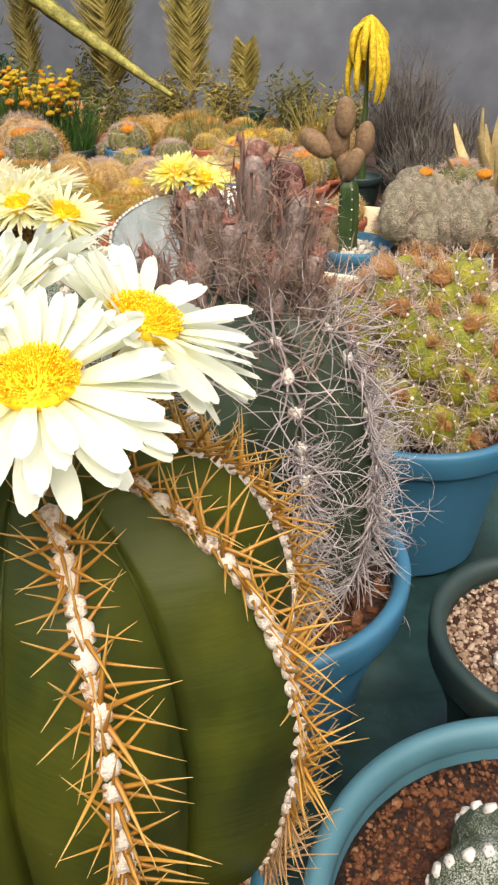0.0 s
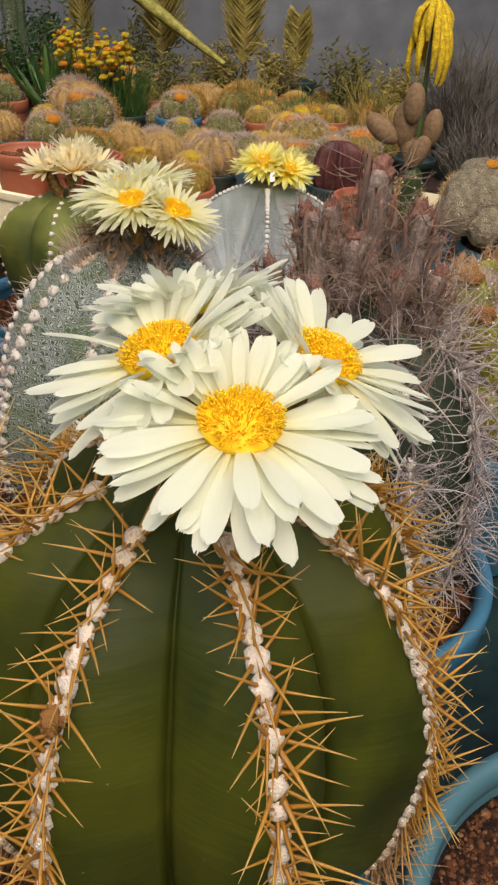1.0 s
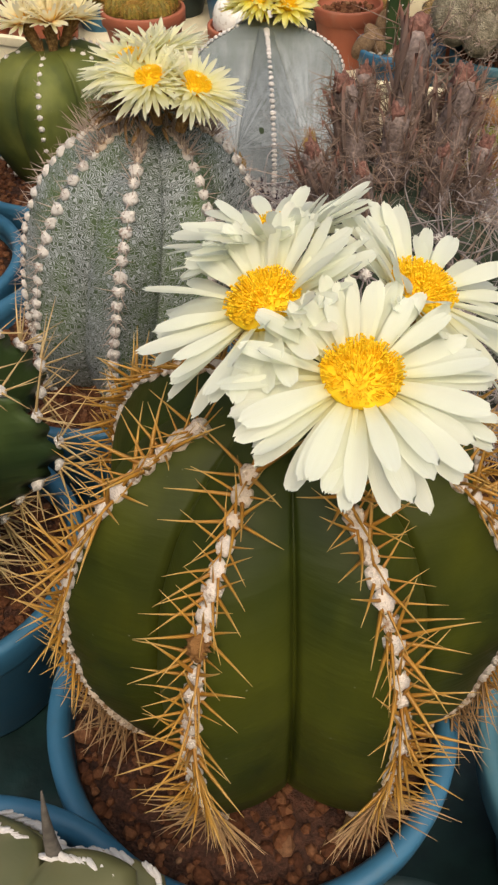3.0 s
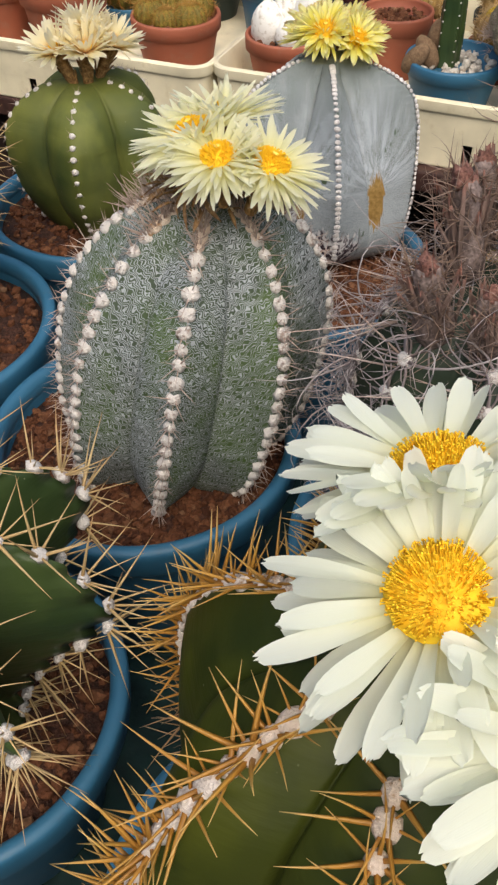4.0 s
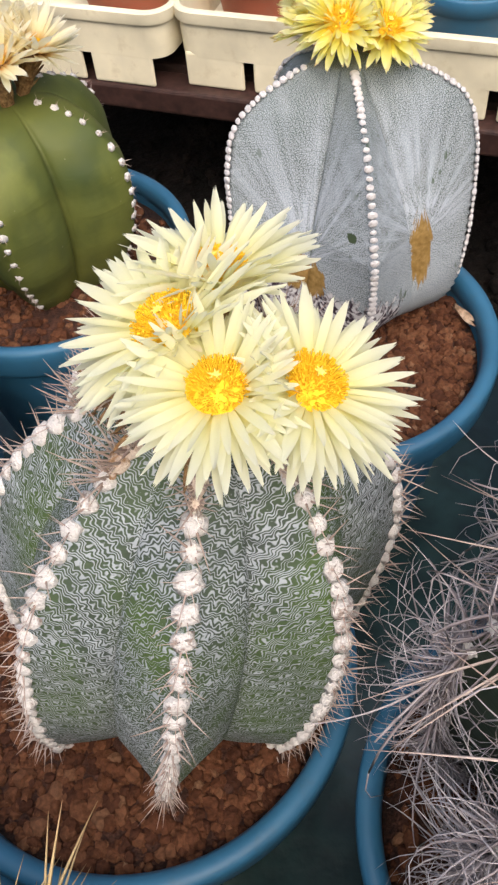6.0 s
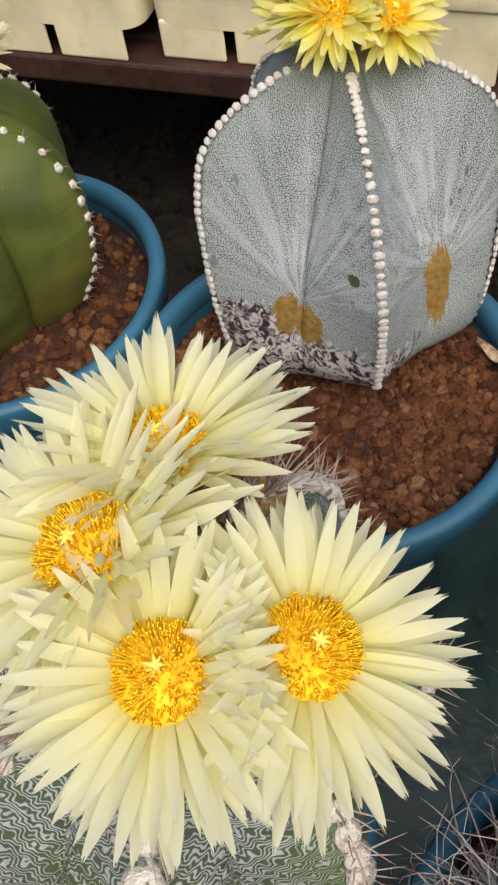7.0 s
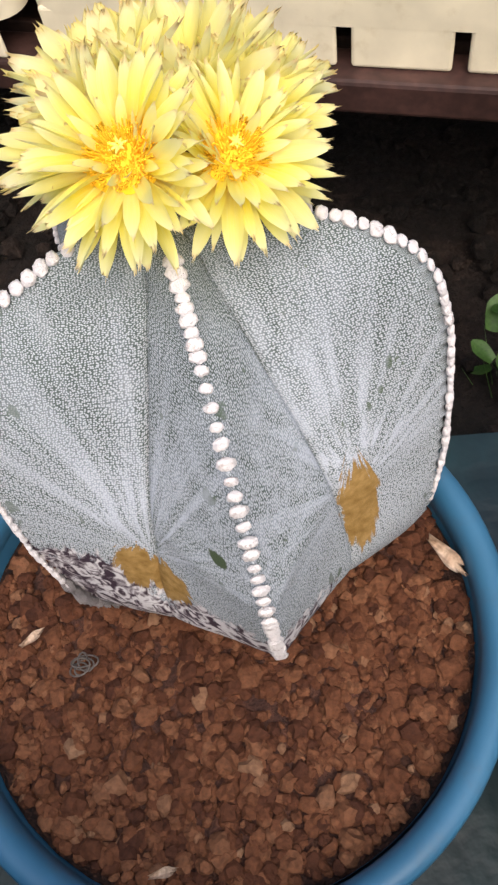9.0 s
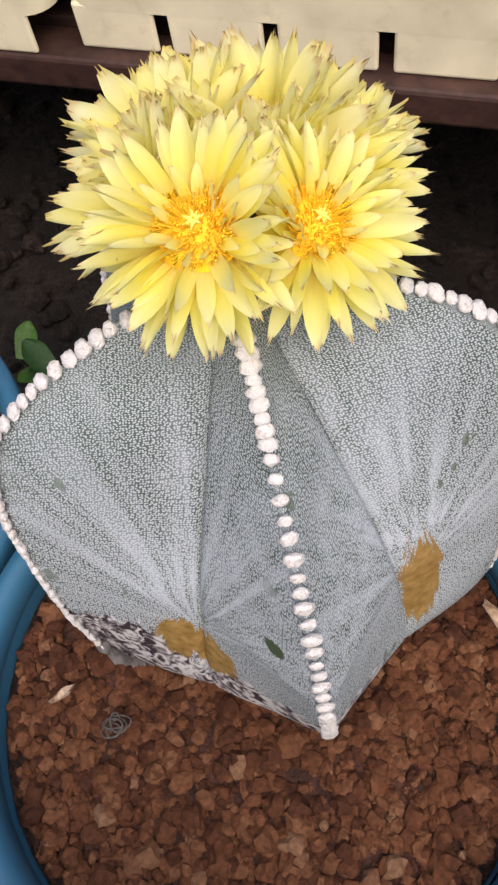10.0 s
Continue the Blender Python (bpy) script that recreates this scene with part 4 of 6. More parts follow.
# ---- pots and gravel on the near bench ----
pot(-0.094, 0.230, 0.066, 0.108, POT_BLUE, "round blue plastic pot under a spiny green cactus")
pot(-0.208, 0.535, 0.070, 0.110, POT_BLUE, "round blue plastic pot holding a white-flecked cactus")
pot(-0.003, 0.437, 0.066, 0.108, POT_BLUE, "round blue plastic pot holding a grey-haired cactus")
pot(-0.087, 0.745, 0.070, 0.111, POT_BLUE, "wide blue plastic pot with a grey star-shaped cactus")
pot(-0.282, 0.858, 0.068, 0.110, POT_BLUE, "round blue plastic pot with an olive-green cactus")
pot(-0.304, 0.351, 0.042, 0.101, POT_BLUE, "round blue plastic pot with a long-spined cactus", depth=0.142)
pot(-0.405, 0.662, 0.070, 0.112, POT_BLUE, "round blue plastic pot at the bench's side")
pot(-0.224, 0.062, 0.078, 0.114, POT_BLUE, "round blue plastic pot with a pale creased cactus", depth=0.178)
pot(0.137, 0.190, 0.060, 0.116, POT_TEAL, "faded teal plastic pot with a dotted star cactus", depth=0.16)
pot(0.150, 0.690, 0.055, 0.110, POT_BLUE, "round blue plastic pot with a yellow-green clump", depth=0.155)
pot(0.195, 0.385, 0.045, 0.083, POT_DARK, "small dark plastic pot filled with tan grit", depth=0.145)
pot(-0.034, 0.075, 0.050, 0.070, POT_DARK, "small dark green plastic pot with a star cactus", depth=0.15)
for k, (x, y, z, r, n, q, sub) in enumerate(((-0.094, 0.230, 0.048, 0.097, 900, 0.003, 1), (-0.208, 0.535, 0.050, 0.099, 3000, 0.0025, 2), (-0.003, 0.437, 0.046, 0.097, 900, 0.003, 1), (-0.087, 0.745, 0.050, 0.0985, 4400, 0.0024, 2),
                                            (-0.282, 0.858, 0.048, 0.098, 800, 0.0032, 1), (-0.304, 0.351, 0.020, 0.090, 800, 0.003, 1), (-0.405, 0.662, 0.050, 0.100, 800, 0.0032, 1), (-0.224, 0.062, 0.058, 0.102, 700, 0.003, 1),
                                            (0.137, 0.190, 0.040, 0.104, 5200, 0.0013, 1), (0.150, 0.690, 0.036, 0.098, 500, 0.003, 1), (-0.034, 0.075, 0.033, 0.061, 900, 0.0020, 1))):
    soil_in(x, y, z, r, 10 + k, n, q, None, sub)
soil_in(0.195, 0.385, 0.030, 0.074, 40, 3600, 0.0014, GRIT, 1, "pale tan grit filling the small dark pot")

# ---- shared small parts ----
BEADS = [blob("areole", WOOL, k, 2, (1, 1.2, 0.7), 0.35, 1.7) for k in range(4)]
BEADS_WHITE = [blob("areole", WOOL_WHITE, 9 + k, 2, (1, 0.95, 0.7), 0.42, 2.1) for k in range(4)]
BEADS_TAN = [blob("areole", WOOL_BROWN, 20 + k, 2, (1, 1.2, 0.8), 0.4, 2.2) for k in range(3)]

# ---- the green cactus with cream flowers ----
a_x, a_y = -0.077, 0.250
cactus_a = root("spiny_cactus", a_x, a_y, 0.046, "large green ribbed cactus with amber spines and cream-white flowers", "cactus")
A = Ribbed(8, [(-0.008, 0.072), (0.008, 0.086), (0.04, 0.097), (0.08, 0.104), (0.115, 0.1055), (0.145, 0.099), (0.166, 0.089), (0.180, 0.080), (0.193, 0.064), (0.205, 0.044), (0.211, 0.026), (0.209, 0.006)], 0.24, -112.5, nz=90, na=60, power=0.035, crease=0.055, line=0.04, angles=(-112.5, -67.5, -22.5, 22.5, 62, 100, 143, 202.5))
child("body", A.mesh("body", SKIN_GREEN, 3), cactus_a)
GOLD = Spines(SPINE_GOLD, 6, 0.0255, 0.00102, 1.0, 0.18, 6, 3, forward=0.6)
A.areoles(cactus_a, BEADS, GOLD, 0.28, 0.80, 0.0082, 0.0040, 5)
AGED = Spines(SPINE_AGED, 10, 0.029, 0.0008, 1.0, 0.2, 6, 23, forward=0.5)
A.areoles(cactus_a, BEADS_TAN, AGED, 0.02, 0.28, 0.0074, 0.0036, 25, singles=60)
A.areoles(cactus_a, BEADS_TAN, GOLD, 0.80, 0.90, 0.0085, 0.0040, 15, singles=0)
CREAM = FlowerKind(PETAL_CREAM, 0.0360, 0.0078, 1.0, [(26, -8, 1.0), (25, 2, 1.0), (12, 16, 0.95)], 0.0136, (0.0085, 0.040), 0.03, 0.25, 0.02, 2, 0.0105, False)
top_a = Vector((a_x, a_y, 0.046))
blooms = (((-0.058, 0.204, 0.301), (0.05, -0.22, 0.97), 0.97, 0.0), ((-0.034, 0.247, 0.302), (0.34, -0.08, 0.93), 0.96, 0.0), ((-0.085, 0.235, 0.307), (-0.32, -0.12, 0.94), 0.97, 0.0), ((-0.080, 0.271, 0.309), (-0.12, 0.22, 0.96), 0.93, 0.08))
for k, (p, n, size, shut) in enumerate(blooms):
    CREAM.add(cactus_a, Vector(p) - top_a, n, size, k * 0.9, k, shut, near=[Vector(q[0]) - top_a for q in blooms if q[0] != p], crowd=40)

p, out, up = A.crest(0, A.s[-1] * 0.655)
child("dried_bud", blob("dried_bud", WOOL_RUST, 140, 3, (1, 1, 0.9), 0.9, 4.5), cactus_a, place(p + out * 0.003, out, up, 0.3, 0.0040), "shrivelled red-brown bud on the rib")

# ---- the white-flecked cactus with lemon flowers ----
b_x, b_y = -0.190, 0.543
cactus_b = root("flecked_cactus", b_x, b_y, 0.048, "tall ribbed cactus flecked white, with pale lemon flowers", "cactus")
B = Ribbed(8, [(-0.004, 0.064), (0.012, 0.077), (0.04, 0.084), (0.08, 0.087), (0.115, 0.085), (0.145, 0.076), (0.17, 0.058), (0.186, 0.036), (0.19, 0.02), (0.188, 0.006)], 0.215, -95, (0.19, 0.05), nz=80, na=30, power=0.014, crease=0.035, foot=1.45, rise=0.06, line=0.05)
child("body", B.mesh("body", SKIN_FLECK, 8), cactus_b)
SHORT = Spines(SPINE_PINK, 6, 0.014, 0.00045, 0.8, 0.1, 5, 5, forward=0.9)
B.areoles(cactus_b, BEADS_WHITE, SHORT, 0.04, 0.85, 0.0096, 0.0044, 6)
CROWN = Spines(SPINE_PINK, 13, 0.021, 0.0006, 0.55, 0.15, 6, 55, forward=1.1)
B.areoles(cactus_b, BEADS_TAN, CROWN, 0.84, 0.95, 0.0064, 0.0034, 7, 0.3, singles=0)
HUSK = [petal_mesh("dried_scale", PETAL_SCALE, 0.016, 0.0032, 0.0, 1.2, -0.25 - 0.2 * k, 170 + k, 0.2) for k in range(4)]
rng = random.Random(57)
for k in range(90):
    a, d = rng.uniform(0, 6.283), rng.uniform(0.006, 0.030)
    m = Matrix.Translation((0.036 + d * math.cos(a), 0.009 + d * math.sin(a), 0.204 - 12 * d * d)) @ Matrix.Rotation(a, 4, "Z") @ Matrix.Rotation(-radians(rng.gauss(20, 22)), 4, "Y") @ Matrix.Rotation(rng.gauss(0, 0.8), 4, "X") @ Matrix.Scale(rng.uniform(0.5, 1.1), 4)
    child("dried_scale", rng.choice(HUSK), cactus_b, m)
LEMON = FlowerKind(PETAL_LEMON, 0.0285, 0.0038, 0.0, [(44, -4, 1.0), (42, 8, 1.0), (30, 24, 0.95)], 0.0110, (0.0065, 0.030), 0.05, 0.4, 0.02, 4, 0.0095, True, 0.06)
top_b = Vector((b_x, b_y, 0.048))
blooms = (((-0.146, 0.516, 0.275), (-0.05, -0.16, 0.98), 0.89, 0.0), ((-0.121, 0.519, 0.269), (0.36, -0.12, 0.92), 0.94, 0.0), ((-0.159, 0.542, 0.275), (-0.32, -0.03, 0.94), 1.03, 0.06), ((-0.145, 0.563, 0.275), (-0.05, 0.10, 0.99), 0.96, 0.10))
for k, (p, n, size, shut) in enumerate(blooms):
    LEMON.add(cactus_b, Vector(p) - top_b, n, size, k * 1.3, k + 10, shut, near=[Vector(q[0]) - top_b for q in blooms[:2] if q[0] != p], crowd=38)

# ---- the grey star cactus with yellow flowers ----
d_x, d_y = -0.0695, 0.800
cactus_d = root("star_cactus", d_x, d_y, 0.040, "grey five-ribbed star cactus, dotted white, with yellow flowers", "cactus")
D_OUT = [(0.006, 0.045), (0.015, 0.060), (0.023, 0.0725), (0.034, 0.0785), (0.050, 0.0810), (0.075, 0.083), (0.100, 0.0825), (0.130, 0.0795), (0.149, 0.074), (0.160, 0.066), (0.170, 0.050), (0.179, 0.028), (0.180, 0.006)]
# how far each rib stands out along its height: the front one slopes back sooner, the far ones keep a full shoulder
D_FRONT = [(0.015, 0.72), (0.025, 0.82), (0.036, 0.94), (0.047, 1.01), (0.10, 1.03), (0.125, 0.92), (0.147, 0.79), (0.165, 0.66), (0.182, 0.70)]
D_SIDE = [(0.02, 0.97), (0.05, 0.97), (0.10, 0.96), (0.14, 0.97), (0.182, 1.0)]
D_BACK = [(0.02, 0.92), (0.10, 0.82), (0.182, 0.72)]
D = Ribbed(5, D_OUT, 0.5, -86, (0, 0), 0.008, 0.0017, 0.0056, nz=130, na=56, crease=0.02, rise=0.09, line=0.03, angles=(-86, -9, 58, 130, 195), sway={1: (-20, 0.165), 4: (22, 0.165)}, shares=(D_FRONT, D_SIDE, D_BACK, D_BACK, D_SIDE), sharp=True, narrow=[(0.07, 0.5), (0.12, 0.44), (0.175, 0.34)],
           valley=[(0.008, 0.86), (0.04, 0.83), (0.055, 0.80), (0.085, 0.70), (0.12, 0.58), (0.145, 0.50), (0.170, 0.45), (0.182, 0.6)])
child("body", D.mesh("body", SKIN_GREY, 5), cactus_d)
BEADS_FLAT = [blob("areole", WOOL_STAR, 31 + k, 3, (1.12, 0.86, 0.6), 0.26, 1.9, 0.5) for k in range(5)]
D.areoles(cactus_d, BEADS_FLAT, None, 0.235, 0.93, 0.0042, 0.0019, 8, 0.22, 0.16, 0.0002)
BEADS_CORK = [blob("areole", CORK_GREY, 51 + k, 3, (1.2, 1.0, 0.7), 0.55, 2.4) for k in range(3)]
D.areoles(cactus_d, BEADS_CORK, None, 0.06, 0.27, 0.0050, 0.0030, 18, 0.35, only=(4,))
YELLOW = FlowerKind(PETAL_YELLOW, 0.0225, 0.0048, 0.0, [(28, -3, 1.0), (28, 9, 1.0), (24, 28, 0.9), (12, 55, 0.55)], 0.0106, (0.0066, 0.022), 0.12, 0.55, 0.03, 6, 0.0080, True, 0.26)
PALE = FlowerKind(PETAL_PALE, 0.0245, 0.0064, 0.0, [(20, 12, 1.0), (20, 26, 1.0), (16, 42, 0.92)], 0.0095, (0.0066, 0.022), 0.12, 0.6, 0.05, 9, 0.0070, False, 0.26)
top_d = Vector((d_x, d_y, 0.040))
blooms = (((-0.073, 0.795, 0.2395), (-0.10, -0.34, 0.93), 0.94, 0.0), ((-0.050, 0.797, 0.233), (0.28, -0.32, 0.89), 0.88, 0.0), ((-0.083, 0.815, 0.231), (-0.48, 0.04, 0.87), 0.84, 0.12), ((-0.077, 0.830, 0.229), (-0.25, 0.12, 0.95), 0.95, 0.30), ((-0.057, 0.827, 0.229), (0.0, 0.1, 1.0), 1.02, 0.38), ((-0.044, 0.815, 0.228), (0.30, 0.05, 0.93), 0.80, 0.40), ((-0.040, 0.828, 0.226), (0.45, 0.25, 0.85), 0.72, 0.38))
for k, (p, n, size, shut) in enumerate(blooms):
    (YELLOW if k < 2 or k == 5 else PALE).add(cactus_d, Vector(p) - top_d, n, size, k * 1.1, k + 20, shut, near=[Vector(q[0]) - top_d for q in blooms[:2] if q[0] != p], crowd=45)

# ---- the olive cactus with faded flowers ----
e_x, e_y = -0.279, 0.862
cactus_e = root("olive_cactus", e_x, e_y, 0.047, "olive-green ribbed cactus with small white areoles and faded peach flowers", "cactus")
E_ = Ribbed(5, [(-0.003, 0.048), (0.01, 0.058), (0.04, 0.073), (0.075, 0.079), (0.10, 0.077), (0.12, 0.064), (0.132, 0.042), (0.136, 0.02), (0.134, 0.005)], 0.30, -93, nz=70, na=40, power=0.11, crease=0.05, line=0.04)
child("body", E_.mesh("body", SKIN_OLIVE, 12), cactus_e)
TINY = Spines(SPINE_PINK, 3, 0.006, 0.0003, 0.8, 0.1, 4, 6, forward=0.9)
E_.areoles(cactus_e, BEADS_WHITE, TINY, 0.08, 0.92, 0.0108, 0.0027, 9)
PEACH = FlowerKind(PETAL_PEACH, 0.027, 0.0050, 0.0, [(22, 22, 0.9), (22, 40, 1.0), (16, 60, 0.95)], 0.006, (0.008, 0.034), 0.08, 0.3, 0.02, 8, 0.006, False, 0.06)
for k, (p, n) in enumerate((((-0.018, -0.012, 0.163), (-0.35, -0.15, 0.95)), ((0.008, -0.014, 0.164), (0.1, -0.2, 0.97)), ((0.004, 0.014, 0.172), (0.0, 0.3, 0.95)), ((0.028, 0.004, 0.162), (0.5, 0.0, 0.9)))):
    PEACH.add(cactus_e, Vector(p), n, 0.92, k, k + 30)

# ---- the grey-haired cactus with withered flowers ----
c_x, c_y = 0.004, 0.445
cactus_c = root("haired_cactus", c_x, c_y, 0.044, "dark green cactus wrapped in curling grey spines, topped by withered flowers", "cactus")
C = Ribbed(8, [(-0.003, 0.055), (0.02, 0.068), (0.06, 0.078), (0.11, 0.080), (0.15, 0.074), (0.18, 0.06), (0.196, 0.038), (0.202, 0.018), (0.2, 0.005)], 0.26, -112, (-0.05, 0.0), nz=70)
child("body", C.mesh("body", SKIN_SHADE, 15), cactus_c)
CURLS = Spines(SPINE_GREY, 14, 0.060, 0.00085, 1.0, 3.4, 12, 7, 3, 8, 0.35)
C.areoles(cactus_c, BEADS_WHITE, CURLS, 0.05, 0.88, 0.0185, 0.0042, 10)
FRIZZ = Spines(SPINE_LILAC, 30, 0.042, 0.00075, 1.0, 3.6, 10, 37, 3, 8, 0.35)
C.areoles(cactus_c, BEADS_WHITE, FRIZZ, 0.06, 0.60, 0.0125, 0.0030, 12, singles=0)


WITHER_CORE = [lathe("withered_flower", [(0.003, -0.012), (0.0075 + 0.001 * k, -0.004), (0.0085, 0.004 + 0.002 * k), (0.0068, 0.014), (0.0055, 0.024), (0.0062, 0.032), (0.004, 0.036), (0.0005, 0.037)], PETAL_HUSK, 16 + k, 0.16) for k in range(3)]
WITHER_STRIPS = [petal_mesh("dried_petal", PETAL_DRY, 0.040, 0.0028, 1.0, 2.6, 0.16 - 0.09 * k, 66 + k, 0.22) for k in range(6)]
WITHER_CAP = [blob("dried_tip", PETAL_TIP, 150 + k, 3, (0.0042, 0.0036, 0.0056), 0.8, 2.2) for k in range(3)]
DRY_FIBRE = Spines(SPINE_DRY, 5, 0.019, 0.00038, 0.9, 1.8, 8, 19, 3, 5, 0.8)


def withered(parent, pos, normal, size, seed):
    """A dried flower: a shrunken tube clothed in shaggy strips and fibres under a crumpled tip."""
    rng = random.Random(seed)
    fl = child("withered_flower", rng.choice(WITHER_CORE), parent, place(pos, normal, (0, 1, 0), rng.uniform(0, 6), size), "shrivelled brown dried flower")
    for i in range(30):
        a = rng.uniform(0, 6.283)
        m = (Matrix.Rotation(a, 4, "Z") @ Matrix.Translation((rng.uniform(0.0045, 0.0085), 0, rng.uniform(-0.008, 0.008))) @ Matrix.Rotation(-radians(rng.gauss(90, 7)), 4, "Y")
             @ Matrix.Rotation(rng.uniform(-1.5, 1.5), 4, "X") @ Matrix.Scale(rng.uniform(0.45, 0.95), 4))
        child("dried_petal", rng.choice(WITHER_STRIPS), fl, m)
    child("dried_tip", rng.choice(WITHER_CAP), fl, Matrix.Translation((rng.uniform(-0.001, 0.001), 0, 0.036)), "crumpled red-brown tip")
    fibres = []
    for i in range(42):
        a = rng.uniform(0, 6.283)
        p = Vector((0.0078 * math.cos(a), 0.0078 * math.sin(a), rng.uniform(-0.006, 0.038)))
        fibres += [(place(p, (math.cos(a) * 0.7, math.sin(a) * 0.7, 0.7), (0, 0.3, 1), rng.uniform(0, 6)) @ mm, v2) for mm, v2 in rng.choice(DRY_FIBRE.sets)[:3]]
    DRY_FIBRE.joined(fl, fibres)
    return fl


for k, (dx, dy, dz, size) in enumerate(((-0.054, -0.020, 0.188, 1.0), (-0.034, 0.012, 0.204, 1.1), (-0.030, -0.034, 0.190, 0.8), (-0.010, -0.012, 0.204, 0.95), (0.004, 0.026, 0.210, 1.5), (0.014, -0.028, 0.196, 0.8), (0.026, 0.002, 0.204, 1.25), (0.034, 0.024, 0.200, 1.1), (0.038, -0.016, 0.190, 0.9), (-0.020, 0.034, 0.204, 1.0))):
    withered(cactus_c, (dx * 0.85 - 0.006, dy, dz + 0.006), (dx * 4, dy * 4, 1), size, 70 + k)

DRY_HAIR = Spines(SPINE_DRY, 7, 0.034, 0.00032, 0.9, 1.2, 6, 17, 3, 5, 0.7)
rng = random.Random(33)
hairs = []
for k in range(130):
    a, d = rng.uniform(0, 6.28), 0.055 * math.sqrt(rng.random())
    p = Vector((d * math.cos(a) - 0.010, d * math.sin(a), 0.193 - 6 * d * d + rng.uniform(0, 0.045)))
    hairs += [(place(p, (math.cos(a) * 0.8, math.sin(a) * 0.8, 0.6), (0, 0.3, 1), rng.uniform(0, 6)) @ mm, v2) for mm, v2 in rng.choice(DRY_HAIR.sets)[:3]]
DRY_HAIR.joined(cactus_c, hairs)
SPIKE = Spines(SPINE_PINK, 3, 0.058, 0.00075, 1.0, 0.25, 5, 47, 3, 4, 0.9)
spikes = []
for k in range(34):
    a, d = rng.uniform(0, 6.28), 0.062 * math.sqrt(rng.uniform(0.35, 1))
    spikes += [(place((d * math.cos(a) - 0.010, d * math.sin(a), 0.198 - 9 * d * d), (math.cos(a), math.sin(a), 0.7), (0, 0.3, 1), rng.uniform(0, 6)) @ mm, v2) for mm, v2 in rng.choice(SPIKE.sets)[:2]]
SPIKE.joined(cactus_c, spikes)

# ---- the long-spined lobed cactus ----
def lobed(name, x, y, z, phase, size, seed, label):
    c = root(name, x, y, z, label, "cactus")
    g = Ribbed(8, [(h * size, r * size) for h, r in ((-0.003, 0.036), (0.03, 0.042), (0.06, 0.056), (0.085, 0.076), (0.105, 0.098), (0.121, 0.106), (0.145, 0.097), (0.163, 0.083), (0.177, 0.055), (0.183, 0.03), (0.182, 0.006))], 0.62, 0, nz=90, na=24, power=0.05, angles=[phase + q for q in (0, 41, 87, 132, 178, 223, 271, 318)], crease=0.02, notch=0.006, notch_step=0.022 * size)
    child("body", g.mesh("body", SKIN_DARK, seed), c)
    g.areoles(c, BEADS_WHITE, TANS, 0.08, 0.90, 0.0220 * size, 0.0042, seed)
    return c


TANS = Spines(SPINE_TAN, 8, 0.038, 0.0009, 0.9, 0.12, 6, 9, forward=0.75)
lobed("lobed_cactus", -0.300, 0.345, 0.020, -3, 1.0, 21, "dark green lobed cactus with long tan spines")
lobed("lobed_cactus", -0.430, 0.688, 0.050, -6, 1.06, 22, "dark green lobed cactus bristling with tan spines")

# ---- the pale creased cactus ----
cactus_i = root("creased_cactus", -0.186, 0.090, 0.048, "pale olive creased cactus with white woolly ridges", "cactus")
I_ = Ribbed(5, [(-0.003, 0.045), (0.012, 0.060), (0.026, 0.068), (0.034, 0.069), (0.036, 0.052), (0.044, 0.060), (0.058, 0.068), (0.064, 0.067), (0.066, 0.048), (0.073, 0.055), (0.084, 0.058), (0.090, 0.053), (0.094, 0.036), (0.097, 0.02), (0.095, 0.005)], 0.26, -38, nz=150, power=0.08, crease=0.10, line=0.09)
child("body", I_.mesh("body", SKIN_PALE, 25), cactus_i)
rng = random.Random(51)
RIDGE = [blob("wool_ridge", WOOL_STAR, 45 + k, 2, (1, 1, 0.8), 0.4, 2.4) for k in range(3)]
for tier, (z, r) in enumerate(((0.035, 0.0672), (0.065, 0.0645), (0.090, 0.049))):
    a = 0.0
    while a < 6.28:
        run = rng.uniform(0.5, 1.3)
        steps = max(3, int(run * r / 0.0018))
        for q in range(steps):
            ang = a + run * q / steps
            w = abs(2 * (((ang - I_.phase) * 5 / 6.2832) % 1) - 1)
            half = math.pi / 5
            rr = math.sin(half) / (math.sin(half * w) / r + math.sin(half * (1 - w)) / (r * 0.74)) * (1 + 0.08 * math.sin(math.pi * (1 - w)) ** 0.8)
            zz = z + 0.004 * math.sin(3 * ang + tier) * (w - 0.5) + rng.gauss(0, 0.0006)
            child("wool_ridge", rng.choice(RIDGE), cactus_i, place((rr * math.cos(ang), rr * math.sin(ang), zz), (math.cos(ang), math.sin(ang), 0.5), (0, 0, 1), rng.uniform(-0.2, 0.2), rng.uniform(0.0010, 0.0021)) @ Matrix.Diagonal((2.0, 0.9, 0.8, 1)))
        a += run + rng.uniform(0.03, 0.25)
stub = spines_mesh("dry_stub", TWIG_GREY, [((0.016, 0.036, 0.078), (0.02, 0.05, 1), 0.062, 0.0040, (0.1, 0, 0))], 8, 4)
child("dry_stub", stub, cactus_i, None, "dry brown flower stub")


# ---- small dotted star cacti ----
def dome(x, y, z, r, seed, label):
    c = root("dotted_cactus", x, y, z, label, "cactus", "small dotted star cacti")
    g = Ribbed(8, [(-0.004, r * 0.9), (r * 0.3, r), (r * 0.62, r * 0.86), (r * 0.85, r * 0.55), (r * 0.93, r * 0.25), (r * 0.92, 0.003)], 0.16, seed * 20, nz=44, na=14, power=0.05)
    child("body", g.mesh("body", SKIN_STAR, seed), c)
    g.areoles(c, BEADS_WHITE, None, 0.2, 0.95, r * 0.2, 0.0032, seed)
    return c


